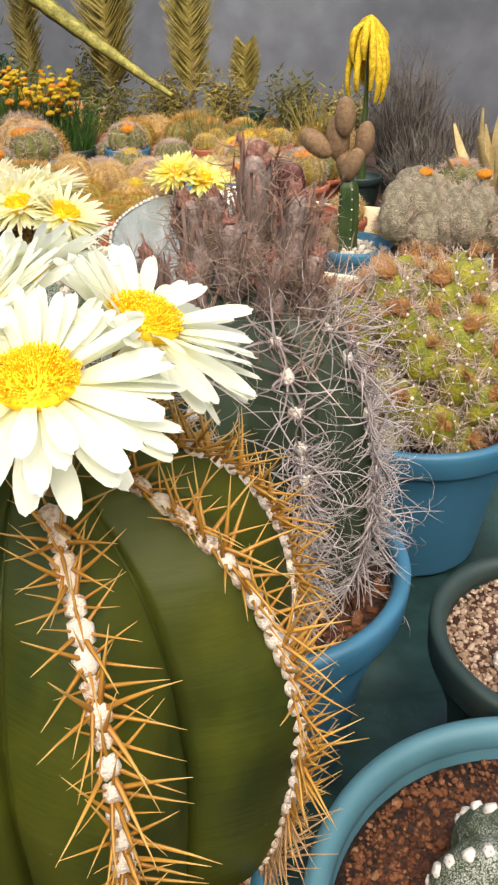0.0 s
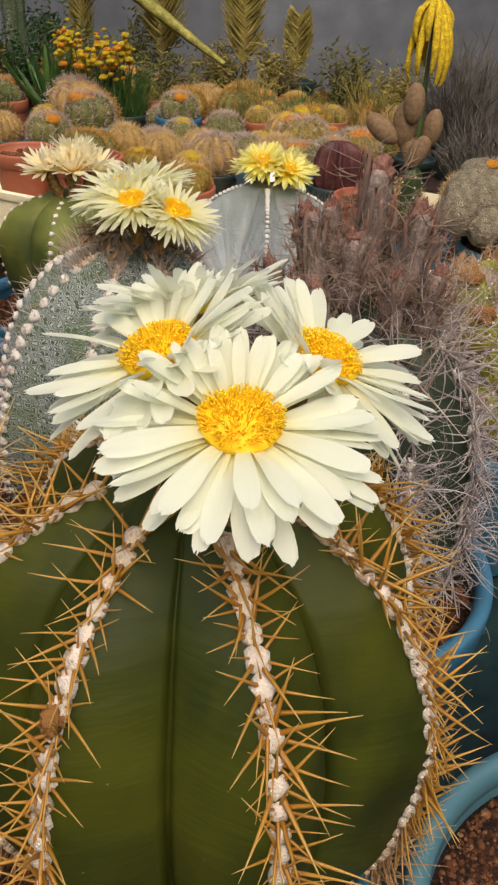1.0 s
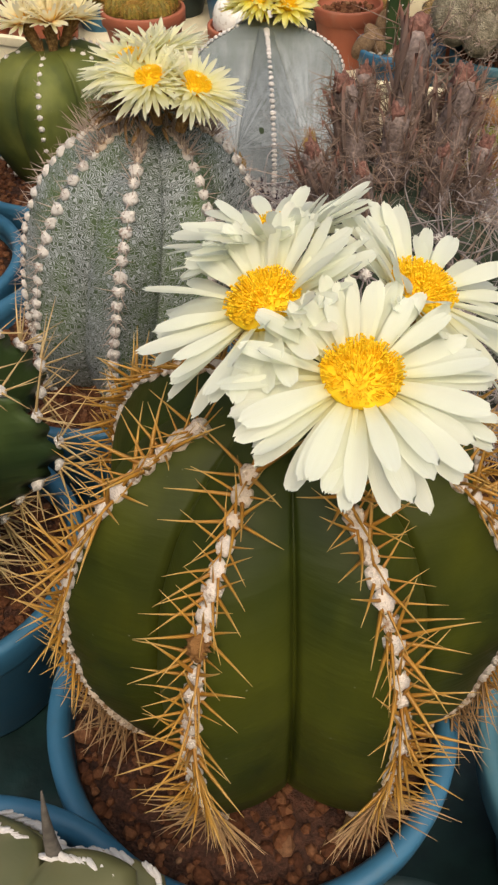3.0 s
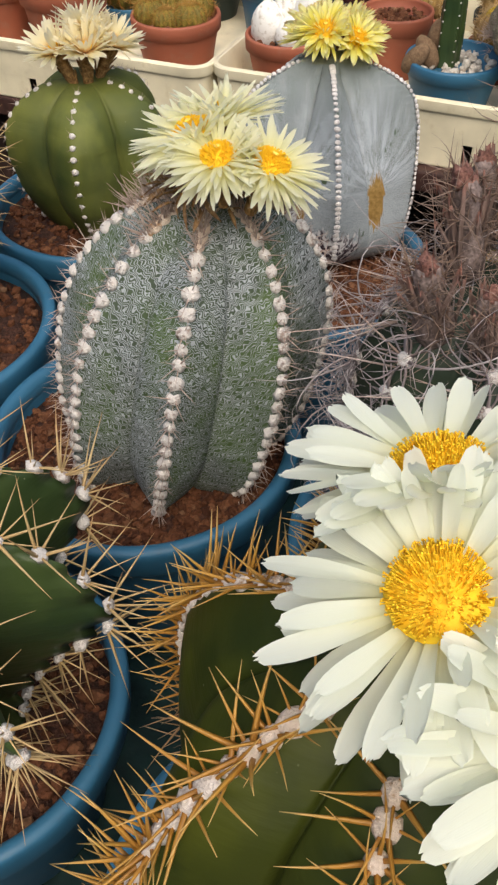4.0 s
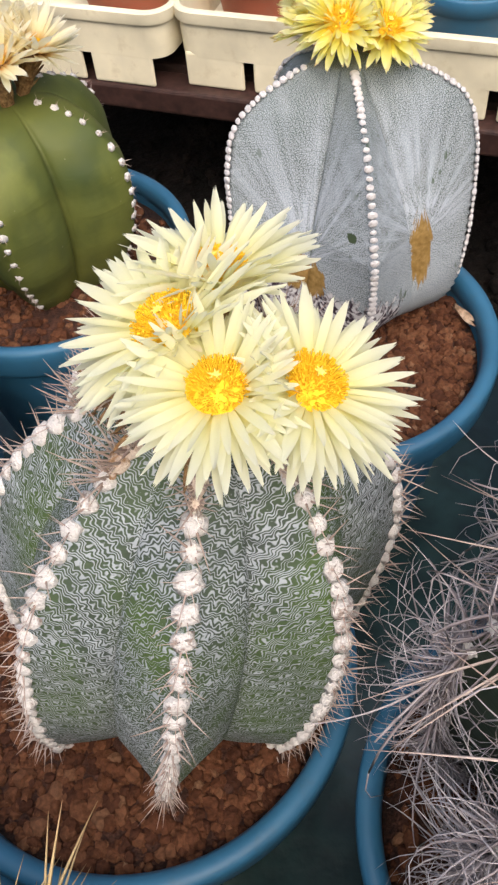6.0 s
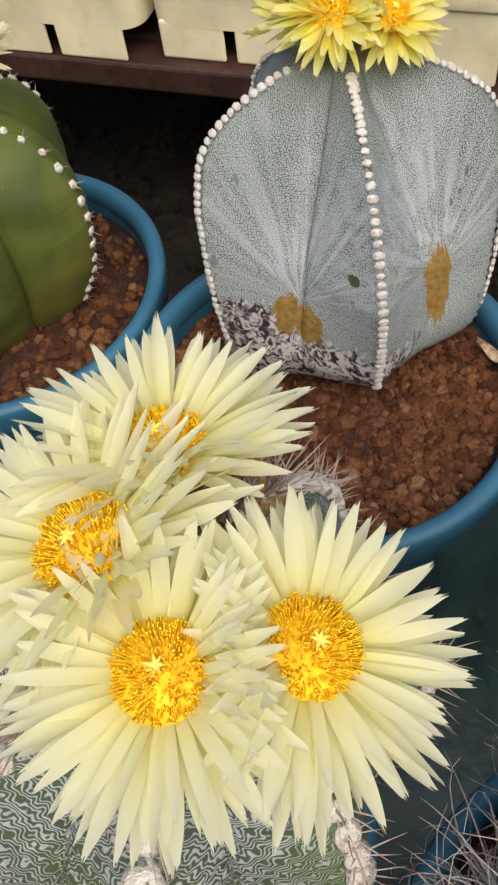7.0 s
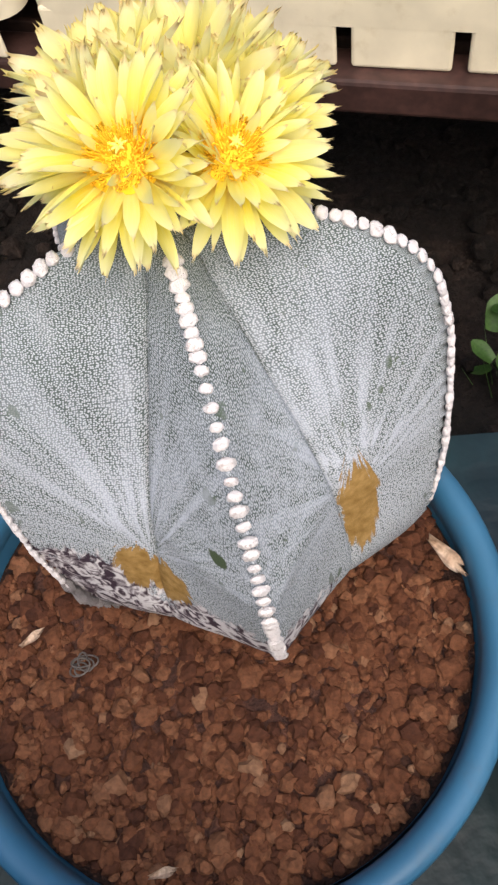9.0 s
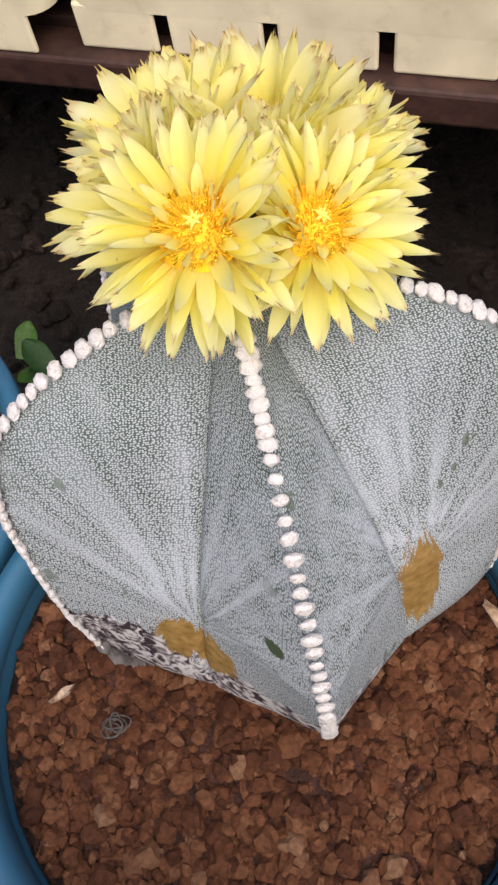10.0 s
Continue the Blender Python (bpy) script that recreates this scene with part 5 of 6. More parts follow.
dome(0.128, 0.208, 0.040, 0.050, 31, "squat grey-green star cactus with white wool dots")
j_dome = dome(-0.022, 0.086, 0.040, 0.048, 32, "squat grey-green star cactus with white wool dots and a bud stalk")
child("bud_stalk", spines_mesh("bud_stalk", SPINE_PINK, [((-0.006, 0.004, 0.036), (-0.15, 0.1, 1), 0.020, 0.0016, (0.3, 0, 0))], 6, 5), j_dome)
child("bud", BEADS_TAN[0], j_dome, Matrix.Translation((-0.006, 0.004, 0.040)) @ Matrix.Scale(0.0045, 4))
dome(0.176, 0.362, 0.030, 0.028, 33, "small grey-green star cactus in tan grit")

# ---- the yellow-green clump ----
clump = root("clump_cactus", 0.140, 0.695, 0.038, "yellow-green clump of small round heads with brown woolly crowns", "cactus")
HEADS = [blob("head", SKIN_YELLOW, 80 + k, 3, (1, 1, 1.12), 0.16, 4.2) for k in range(3)]
TUFT = [blob("woolly_crown", WOOL_RUST, 60 + k, 3, (1, 1, 0.6), 0.7, 4) for k in range(3)]
HAIR = Spines(SPINE_PINK, 8, 0.016, 0.00055, 1.0, 0.3, 5, 12, 3, 2, 0.7)
BRUSH = Spines(SPINE_RUST, 10, 0.016, 0.0004, 0.7, 0.3, 5, 13, 3, 2, 0.9)
rng = random.Random(4)
dot_v, dot_f = ico(1)
hairs, bristles = [], []
for k in range(52):
    t = (k + 0.5) / 52
    el = math.acos(1 - 1.08 * t)
    az = k * 2.39996 + 0.7
    n = Vector((math.sin(el) * math.cos(az), math.sin(el) * math.sin(az), math.cos(el)))
    p = Vector((n.x * 0.084, n.y * 0.078, 0.012 + n.z * 0.118)) * rng.uniform(0.84, 1.12)
    r = rng.uniform(0.017, 0.026)
    m = place(p, n + Vector((0, 0, 0.5)), (0, 1, 0.1), rng.uniform(0, 6), 1)
    head = child("head", rng.choice(HEADS), clump, m @ Matrix.Scale(r, 4))
    dv, df = [], []
    for q in range(34):
        h = 0.93 - 1.4 * (q + 0.5) / 34
        a = q * 2.39996
        d = Vector((math.sqrt(1 - h * h) * math.cos(a), math.sqrt(1 - h * h) * math.sin(a), h * 1.12))
        at = d * 1.02
        off = sum(len(e) for e in dv)
        dv.append(dot_v * 0.075 * rng.uniform(0.7, 1.25) + np.array(at))
        df.append(dot_f + off)
        hairs += [(place(m @ (at * r), m.to_3x3() @ d, (0, 0.2, 1), rng.uniform(0, 6), rng.uniform(0.7, 1.2)) @ mm, v2) for mm, v2 in rng.choice(HAIR.sets)]
    tagged(child("wool_dots", mesh_of("wool_dots", np.concatenate(dv), np.concatenate(df).tolist(), WOOL), head), "", "", "", "stuff")
    crown = rng.uniform(0.12, 0.5)
    child("woolly_crown", rng.choice(TUFT), head, Matrix.Translation((rng.uniform(-0.25, 0.25), rng.uniform(-0.25, 0.25), 1.05)) @ Matrix.Scale(crown, 4))
    for q in range(16):
        a, d = rng.uniform(0, 6.28), crown * math.sqrt(rng.random())
        bristles += [(m @ Matrix.Scale(r, 4) @ Matrix.Translation((d * math.cos(a), d * math.sin(a), 1.2)) @ Matrix.Scale(1 / r, 4) @ mm, v2) for mm, v2 in rng.choice(BRUSH.sets)[:4]]
HAIR.joined(clump, hairs)
BRUSH.joined(clump, bristles)

# pale dry flakes lying on the gravel
FLAKE = [petal_mesh("dry_flake", DRY_HUSK, 0.012, 0.0046, 1.0, 1.6, 0.25 - 0.4 * k, 400 + k, 0.4) for k in range(2)]
for k, (x, y, spin, q) in enumerate(((-0.165, 0.750, 25, 0.85), (0.001, 0.762, -60, 1.5), (-0.122, 0.662, 5, 0.8))):
    thing("dry_flake", FLAKE[k % 2], pose(x, y, 0.0585, 8, -6, spin) @ Matrix.Scale(q, 4), "pale dry plant flake lying on gravel", "dry flake", "flakes on the gravel")
curl = []
for i in range(60):
    a = 0.52 * i
    p = Vector(((0.0022 + 0.00005 * i) * math.cos(a) + 0.0016 * math.sin(0.31 * a), (0.0034 - 0.00002 * i) * math.sin(a) + 0.0014 * math.cos(0.23 * a), 0.0014 * math.sin(0.7 * a) + 0.0018))
    out = Vector((math.cos(a), math.sin(a), 0))
    for j in range(6):
        b = 2 * math.pi * j / 6
        curl.append(p + (out * math.cos(b) + Vector((0, 0, 1)) * math.sin(b)) * 0.00038)
thing("dry_curl", mesh_of("dry_curl", curl, grid_faces(60, 6, True), TWIG_GREY), pose(-0.141, 0.738, 0.058), "curled grey dry plant scrap lying on gravel", "dry scrap")

# ---- plants on the back bench ----
def at_back(u, v, z=BENCH_Z, spin=0.0, size=1.0):
    return (BACK if v < 0.4 else FAR) @ pose(u, v, z, 0, 0, spin) @ Matrix.Scale(size, 4)


def small_pot_mesh(name, r, h, mat):
    return lathe(name, [(0.0005, 0.004), (r * 0.70, 0.004), (r * 0.72, 0), (r * 0.74, 0.003), (r * 0.93, h * 0.74), (r * 0.945, h * 0.76), (r, h * 0.77), (r * 1.01, h * 0.97), (r * 0.995, h), (r * 0.93, h), (r * 0.92, h * 0.97), (r * 0.89, h * 0.82), (0.0005, h * 0.83)], mat, 40, 0.004)


BALLS = []
for k, (skin, n) in enumerate(((BALL_GREEN, 12), (BALL_OCHRE, 14), (SKIN_TAWNY, 13))):
    g = Ribbed(n, [(-0.005, 0.55), (0.2, 0.85), (0.6, 1.0), (1.05, 0.9), (1.35, 0.6), (1.45, 0.25), (1.43, 0.02)], 0.17, 10 * k, nz=26, na=6, power=0.05)
    BALLS.append((g, g.mesh("ball", skin, 50 + k)))
BALL_SPINES = [Spines(mat, 7, 0.36, 0.014, 1.0, 0.2, 3, 80 + i, 3, 2, 0.7) for i, mat in enumerate((SPINE_GOLD, SPINE_PINK, SPINE_TAN))]
DABS = {c: [blob("bloom", m, 90 + k, 2, (1, 1, 0.7), 0.5, 3.0) for k in range(2)] for c, m in (("yellow", BLOOM_YELLOW), ("orange", BLOOM_ORANGE))}


def ball_cactus(u, v, r, kind, seed, bloom="", pot_mat=None, lift=0.0, label=""):
    """A round ribbed cactus with spines in a small pot."""
    rng = random.Random(seed)
    names = {"": "spiny crown", "yellow": "yellow blooms", "orange": "orange blooms"}
    tone = ("olive-green", "yellow-green", "tawny")[kind]
    c = new("ball_cactus")
    c.matrix_basis = at_back(u, v, BENCH_Z, rng.uniform(0, 360))
    tagged(c, label or "round %s cactus with %s in a small pot" % (tone, names[bloom]), "cactus", "small cacti on the back bench")
    h = 0.06 + lift
    child("pot", small_pot_mesh("pot", r * 1.15, h, pot_mat or TERRACOTTA), c)
    s = Matrix.Translation((0, 0, h * 0.84)) @ Matrix.Scale(r, 4)
    g, me = BALLS[kind]
    child("ball", me, c, s)
    sp = BALL_SPINES[(kind + seed) % 3]
    flat = []
    total = g.s[-1]
    for k in range(g.ribs):
        q = total * 0.15
        while q < total * 0.97:
            p, out, up = g.crest(k, q)
            flat += [(s @ place(p, out, up, rng.uniform(0, 6), rng.uniform(0.7, 1.1)) @ m, w) for m, w in rng.choice(sp.sets)]
            q += 0.17
    sp.joined(c, flat)
    if bloom:
        for i in range(rng.randint(3, 6)):
            a, d = rng.uniform(0, 6.28), rng.uniform(0, 0.5)
            child("bloom", rng.choice(DABS[bloom]), c, s @ Matrix.Translation((d * math.cos(a), d * math.sin(a), 1.4 - 0.3 * d)) @ Matrix.Scale(rng.uniform(0.22, 0.4), 4))
    return c


# rows of round cacti, largest in front
rng = random.Random(12)
for k, (u, v, r, kind, bloom, lift) in enumerate((
        (-0.82, 0.80, 0.052, 0, "orange", 0.05), (-0.74, 0.52, 0.056, 2, "", 0.0), (-0.64, 0.56, 0.050, 2, "", 0.01), (-0.62, 0.86, 0.034, 1, "yellow", 0.05), (-0.92, 0.62, 0.042, 1, "yellow", 0.0),
        (-0.56, 0.72, 0.040, 2, "yellow", 0.0), (-0.48, 0.62, 0.040, 0, "", 0.0), (-0.98, 0.50, 0.050, 1, "yellow", 0.0), (-1.08, 0.58, 0.046, 0, "", 0.0), (-1.16, 0.70, 0.044, 1, "yellow", 0.0),
        (-0.42, 0.80, 0.040, 2, "orange", 0.02), (-0.33, 0.60, 0.048, 0, "", 0.0), (-0.70, 1.10, 0.040, 0, "orange", 0.04), (-0.50, 1.06, 0.042, 1, "", 0.02), (-0.30, 0.95, 0.040, 2, "", 0.0),
        (-0.90, 1.15, 0.042, 0, "yellow", 0.0), (-1.10, 1.00, 0.044, 1, "", 0.03), (-1.30, 0.90, 0.050, 0, "", 0.0), 
        (-1.26, 0.54, 0.050, 2, "", 0.0), (-0.60, 1.35, 0.044, 1, "", 0.0), (-0.80, 1.40, 0.044, 2, "yellow", 0.0),
        (-1.02, 1.34, 0.046, 0, "", 0.0), (-0.36, 1.24, 0.044, 0, "yellow", 0.0), (-1.26, 1.24, 0.05, 1, "orange", 0.0))):
    ball_cactus(u, v, r, kind, 100 + k, bloom, rng.choice((TERRACOTTA, TERRACOTTA, POT_DARK, POT_BLUE)), lift)

# the crowd of small plants that fills the bench behind
CROWD = [o for o in scene.objects if o.name.startswith("ball_cactus")]
taken = [(u, v) for u, v in ((-0.205, 0.80), (-0.115, 1.0), (-1.0, 0.80), (-1.19, 1.45), (-0.90, 1.45), (-0.245, 0.30), (0.16, 0.44), (-1.2, 0.78), (-0.98, 0.34))]
inv = FAR.inverted()
taken += [tuple((inv @ o.matrix_basis.translation)[:2]) for o in CROWD]
rng = random.Random(44)
for row in range(8):
    for col in range(26):
        u, v = -1.75 + 0.095 * col + rng.uniform(-0.03, 0.03), 0.52 + 0.088 * row + rng.uniform(-0.025, 0.025)
        if min((u - a) ** 2 + (v - b) ** 2 for a, b in taken) < 0.0062 or u > -0.24:
            continue
        taken.append((u, v))
        o = copy_thing(rng.choice(CROWD[:8] + CROWD), at_back(u, v, BENCH_Z, rng.uniform(0, 360)) @ Matrix.Scale(rng.uniform(0.95, 1.4), 4))

# terracotta pots standing in the trays
TRAY_Z = BENCH_Z + 0.030
for k in range(32):
    u, v = -1.00 + 0.108 * (k % 16) + rng.uniform(-0.015, 0.015), (0.25, 0.365)[k // 16] + rng.uniform(-0.01, 0.01)
    if min((u - a) ** 2 + (v - b) ** 2 for a, b in taken + [(-0.40, 0.27), (-0.175, 0.22)]) > 0.009:
        copy_thing(rng.choice(CROWD[:12]), at_back(u, v, TRAY_Z, rng.uniform(0, 360)) @ Matrix.Scale(rng.uniform(0.85, 1.1), 4))


def tray_pot(u, v, r, h, mat, label, name="flower_pot"):
    p = new(name)
    p.matrix_basis = at_back(u, v, TRAY_Z)
    tagged(p, label, "plant pot", "pots standing in the trays")
    child("wall", small_pot_mesh("wall", r, h, mat), p)
    child("soil", stones("soil", r * 0.86, 160, 0.0045, PEBBLE if mat is POT_BLUE else GRAVEL, int(r * 9000), 1), p, Matrix.Translation((0, 0, h * 0.85)))
    return p


tray_pot(-0.715, 0.115, 0.075, 0.118, TERRACOTTA, "terracotta-coloured plastic pot in a cream tray")
tray_pot(-0.505, 0.110, 0.072, 0.092, TERRACOTTA, "terracotta-coloured plastic pot with a clump of golden cacti")
tray_pot(-0.310, 0.105, 0.066, 0.088, TERRACOTTA, "shallow terracotta bowl with white woolly cacti")
tray_pot(-0.055, 0.110, 0.070, 0.084, POT_BLUE, "blue plastic bowl topped with white pebbles")
tray_pot(-0.86, 0.12, 0.07, 0.110, TERRACOTTA, "terracotta-coloured plastic pot in a cream tray")
tray_pot(-0.40, 0.27, 0.060, 0.115, POT_BLUE, "blue plastic pot at the back of the tray")
tray_pot(-0.175, 0.22, 0.058, 0.100, TERRACOTTA, "small terracotta-coloured pot at the back of the tray")
tray_pot(0.095, 0.130, 0.075, 0.082, POT_TEAL, "teal plastic bowl under a pale clump")
tray_pot(0.27, 0.130, 0.070, 0.082, TERRACOTTA, "terracotta-coloured plastic pot in a cream tray")


def clustered(u, v, z, items, name, label):
    """Several round heads grown together."""
    c = new(name)
    c.matrix_basis = at_back(u, v, z)
    tagged(c, label, "cactus")
    for k, (x, y, h, r, kind) in enumerate(items):
        g, me = BALLS[kind]
        m = Matrix.Translation((x, y, h)) @ Matrix.Scale(r, 4)
        child("head", me, c, m)
        rng = random.Random(k)
        flat = []
        for i in range(g.ribs):
            for q in (0.3, 0.55, 0.8, 1.05, 1.3, 1.55, 1.8, 2.0):
                p, out, up = g.crest(i, q)
                flat += [(m @ place(p, out, up, rng.uniform(0, 6), rng.uniform(0.7, 1.1)) @ mm, w) for mm, w in rng.choice(BALL_SPINES[0].sets)]
        BALL_SPINES[0].joined(c, flat)
    return c


clustered(-0.505, 0.110, TRAY_Z + 0.076, [(-0.035, -0.02, 0, 0.026, 1), (0.0, -0.032, 0, 0.022, 1), (0.036, -0.02, 0, 0.027, 1), (-0.02, 0.02, 0.004, 0.028, 1), (0.026, 0.022, 0.004, 0.03, 1), (-0.048, 0.012, 0, 0.02, 1)], "golden_cactus", "clump of golden-spined ball cacti filling a pot")
clustered(-0.715, 0.115, TRAY_Z + 0.098, [(0.0, 0.0, 0, 0.045, 0), (0.035, -0.03, 0, 0.02, 0)], "ribbed_cactus", "green ribbed cactus in a terracotta-coloured pot")

# white woolly cacti in the bowl
woolly = new("woolly_cactus")
woolly.matrix_basis = at_back(-0.310, 0.105, TRAY_Z + 0.072)
tagged(woolly, "clump of white woolly cactus heads in a bowl", "cactus")
for k, (x, y, r, h) in enumerate(((-0.028, -0.012, 0.026, 0.036), (0.012, -0.020, 0.024, 0.026), (0.034, 0.006, 0.026, 0.050), (-0.004, 0.022, 0.028, 0.045))):
    child("head", blob("head", WOOL_HEAD, 120 + k, 3, (r, r, h), 0.12, 5), woolly, Matrix.Translation((x, y, h * 0.7)))

# the grafted finger cactus over the pebbles
graft = new("grafted_cactus")
graft.matrix_basis = at_back(-0.066, 0.110, TRAY_Z + 0.050)
tagged(graft, "brown finger cactus grafted on a green column", "cactus")
g = Ribbed(5, [(-0.01, 0.017), (0.05, 0.019), (0.10, 0.0185), (0.132, 0.016), (0.138, 0.004)], 0.25, 20, nz=30, na=8, power=0.03)
child("column", g.mesh("column", SKIN_DARK, 66), graft, None, "green ribbed rootstock column")
g.areoles(graft, BEADS_WHITE, None, 0.05, 0.9, 0.016, 0.0013, 67)
FINGER = [blob("finger", BROWN_FINGER, 130 + k, 3, (0.018, 0.018, 0.034), 0.06, 2) for k in range(2)]
for k, (x, z, a, q) in enumerate(((-0.010, 0.158, -20, 0.8), (-0.056, 0.188, -58, 0.95), (-0.024, 0.196, -6, 1.05), (-0.010, 0.230, 0, 0.9), (0.020, 0.196, 6, 0.85), (0.006, 0.160, 25, 0.85))):
    child("finger", FINGER[k % 2], graft, Matrix.Translation((x, 0.006 * (-1) ** k, z)) @ Matrix.Rotation(radians(a), 4, "Y") @ Matrix.Scale(q, 4))
low = new("finger_cactus")
low.matrix_basis = at_back(-0.092, 0.092, TRAY_Z + 0.074)
tagged(low, "brown finger-shaped cactus lying among white pebbles", "cactus")
for k, (x, y, z, a) in enumerate(((0.0, 0.0, 0.016, -35), (-0.012, -0.018, 0.012, 40), (0.006, 0.024, 0.030, 10))):
    child("finger", FINGER[k % 2], low, Matrix.Translation((x, y, z)) @ Matrix.Rotation(radians(a), 4, "Y") @ Matrix.Scale(0.75, 4))


# the pale clump with orange flowers
pale = new("pale_clump")
pale.matrix_basis = at_back(0.080, 0.130, TRAY_Z + 0.062, 0, 1.2)
tagged(pale, "pale grey-green mounded cactus clump with small orange flowers", "cactus")
rng = random.Random(8)
PALE_HEAD = [blob("head", PALE_SKIN, 140 + k, 3, (1, 1, 1.15), 0.12, 2.5) for k in range(3)]
FUZZ = Spines(SPINE_PINK, 6, 0.013, 0.0005, 1.0, 0.6, 4, 91, 3, 2, 0.8)
fuzz = []
for k in range(22):
    a, d = k * 2.4, 0.068 * math.sqrt((k + 0.4) / 22)
    child("head", rng.choice(PALE_HEAD), pale, Matrix.Translation((d * math.cos(a), d * math.sin(a), 0.075 * (1 - (d / 0.085) ** 2) + 0.018 + 0.016 * math.cos(d * math.cos(a) * 70 + 2.6))) @ Matrix.Scale(rng.uniform(0.022, 0.03), 4))
for k in range(380):
    ang, d = rng.uniform(0, 6.28), 0.088 * math.sqrt(rng.random())
    x, y = d * math.cos(ang), d * math.sin(ang)
    p = Vector((x, y, 0.075 * (1 - (d / 0.095) ** 2) + 0.036 + 0.014 * math.cos(x * 70 + 2.6)))
    fuzz += [(place(p, (x * 12, y * 12, 0.8), (0, 0.2, 1), rng.uniform(0, 6), rng.uniform(0.7, 1.3)) @ mm, v2) for mm, v2 in rng.choice(FUZZ.sets)]
FUZZ.joined(pale, fuzz)
for x, y in ((-0.022, -0.01), (0.05, 0.01)):
    child("bloom", DABS["orange"][0], pale, Matrix.Translation((x, y, 0.118)) @ Matrix.Scale(0.010, 4))


# ---- taller plants at the back ----
def strands(name, specs, mat, sides=4, steps=4):
    return spines_mesh(name, mat, specs, sides, steps)


def column_bloom(u, v, z, label):
    """A grafted column whose crown arches over in yellow."""
    c = new("crested_cactus")
    c.matrix_basis = at_back(u, v)
    tagged(c, label, "cactus")
    child("pot", small_pot_mesh("pot", 0.05, 0.08, POT_DARK), c)
    child("stem", strands("stem", [((0, 0, 0.06), (0, 0, 1), z + 0.06, 0.012, (0, 0, 0))], SKIN_DARK, 8), c)
    rng = random.Random(3)
    for i in range(16):
        a = 2 * math.pi * (i + rng.uniform(-0.2, 0.2)) / 16
        drop = rng.uniform(0.5, 1.25)
        v_ = []
        for k in range(9):
            t = k / 8
            rr = 0.046 * math.sin(t * 2.2)
            p = Vector((rr * math.cos(a), rr * math.sin(a), z + 0.115 + 0.045 * math.cos(t * 3.3 * min(1, drop)) - 0.07 * t * drop + 0.004 * math.sin(9 * t + i)))
            w = 0.0075 * (0.6 + 0.6 * math.sin(math.pi * t))
            tan = Vector((-math.sin(a), math.cos(a), 0))
            out = Vector((math.cos(a), math.sin(a), 0.4))
            for q in range(6):
                b = 2 * math.pi * q / 6
                v_.append(p + tan * math.cos(b) * w + out * math.sin(b) * w * 0.8)
        f_ = grid_faces(9, 6, True)
        child("rib", mesh_of("rib", v_, f_, CREST_YELLOW), c)
    return c


column_bloom(-0.190, 0.80, 0.26, "tall grafted cactus with an arching yellow crest")


def feather(u, v, height, width, mat, seed, label):
    """A feathery upright branch: a stalk with rows of fine drooping leaflets."""
    rng = random.Random(seed)
    c = new("feathery_shrub")
    c.matrix_basis = at_back(u, v, BENCH_Z, rng.uniform(0, 35))
    tagged(c, label, "shrub", "feathery shrubs by the wall")
    child("pot", small_pot_mesh("pot", 0.07, 0.1, POT_DARK), c)
    child("stem", strands("stem", [((0, 0, 0.07), (0.02, 0, 1), height, 0.008, (0.05, 0, 0))], BROWN_FINGER, 6, 6), c)
    specs = []
    for i in range(520):
        t = rng.random()
        z = 0.10 + height * (0.16 + 0.76 * t)
        side = rng.choice((-1, 1))
        w = width * 0.85 * (1 - 0.75 * abs(t - 0.4) ** 1.3)
        specs.append(((0, 0, z), (side, rng.gauss(0, 0.35), rng.uniform(0.8, 1.3)), w * rng.uniform(0.8, 1.15), 0.0052, (0, 0, 0.2)))
    ob = child("leaflet_mass", strands("leaflet_mass", specs, mat, 3, 3), c)
    tagged(ob, "", "", "", "stuff")
    return c


feather(-1.13, 1.30, 0.52, 0.17, LEAF_BRONZE, 1, "bronze-green feathery shrub in a dark pot")
feather(-0.85, 1.30, 0.54, 0.13, LEAF_BRONZE, 2, "bronze-green feathery shrub in a dark pot")
feather(-0.80, 1.65, 0.21, 0.09, LEAF_BRONZE, 3, "low bronze-green feathery shrub by the wall")
feather(-1.42, 1.30, 0.60, 0.10, LEAF_BRONZE, 4, "bronze-green feathery shrub in a dark pot")


def twiggy(u, v, height, width, mat, seed, label, count=120):
    """A shrub of many thin upright twigs."""
    rng = random.Random(seed)
    c = new("twiggy_shrub")
    c.matrix_basis = at_back(u, v)
    tagged(c, label, "shrub")
    child("pot", small_pot_mesh("pot", 0.07, 0.09, POT_DARK), c)
    specs = []
    for i in range(count):
        a, d = rng.uniform(0, 6.28), width * math.sqrt(rng.random())
        q = height * (1 - 0.5 * (d / width) ** 2) * rng.uniform(0.5, 1.05)
        base = Vector((d * 0.5 * math.cos(a), d * 0.5 * math.sin(a), 0.06 + rng.uniform(0, 0.25) * q))
        way = Vector((d * 0.9 * math.cos(a) + rng.gauss(0, 0.12) * height, d * 0.9 * math.sin(a) + rng.gauss(0, 0.12) * height, height)).normalized()
        specs.append((base, way, q * 0.85, rng.uniform(0.0018, 0.0036), (rng.uniform(-0.5, 0.5), rng.uniform(-0.5, 0.5), 0.1)))
        for _ in range(2):
            side = (way + Vector((rng.gauss(0, 0.6), rng.gauss(0, 0.6), 0))).normalized()
            specs.append((base + way * q * rng.uniform(0.3, 0.7), side, q * rng.uniform(0.15, 0.35), 0.0016, (0, 0, 0.3)))
    ob = child("twig_mass", strands("twig_mass", specs, mat, 4, 5), c)
    tagged(ob, "", "", "", "stuff")
    return c


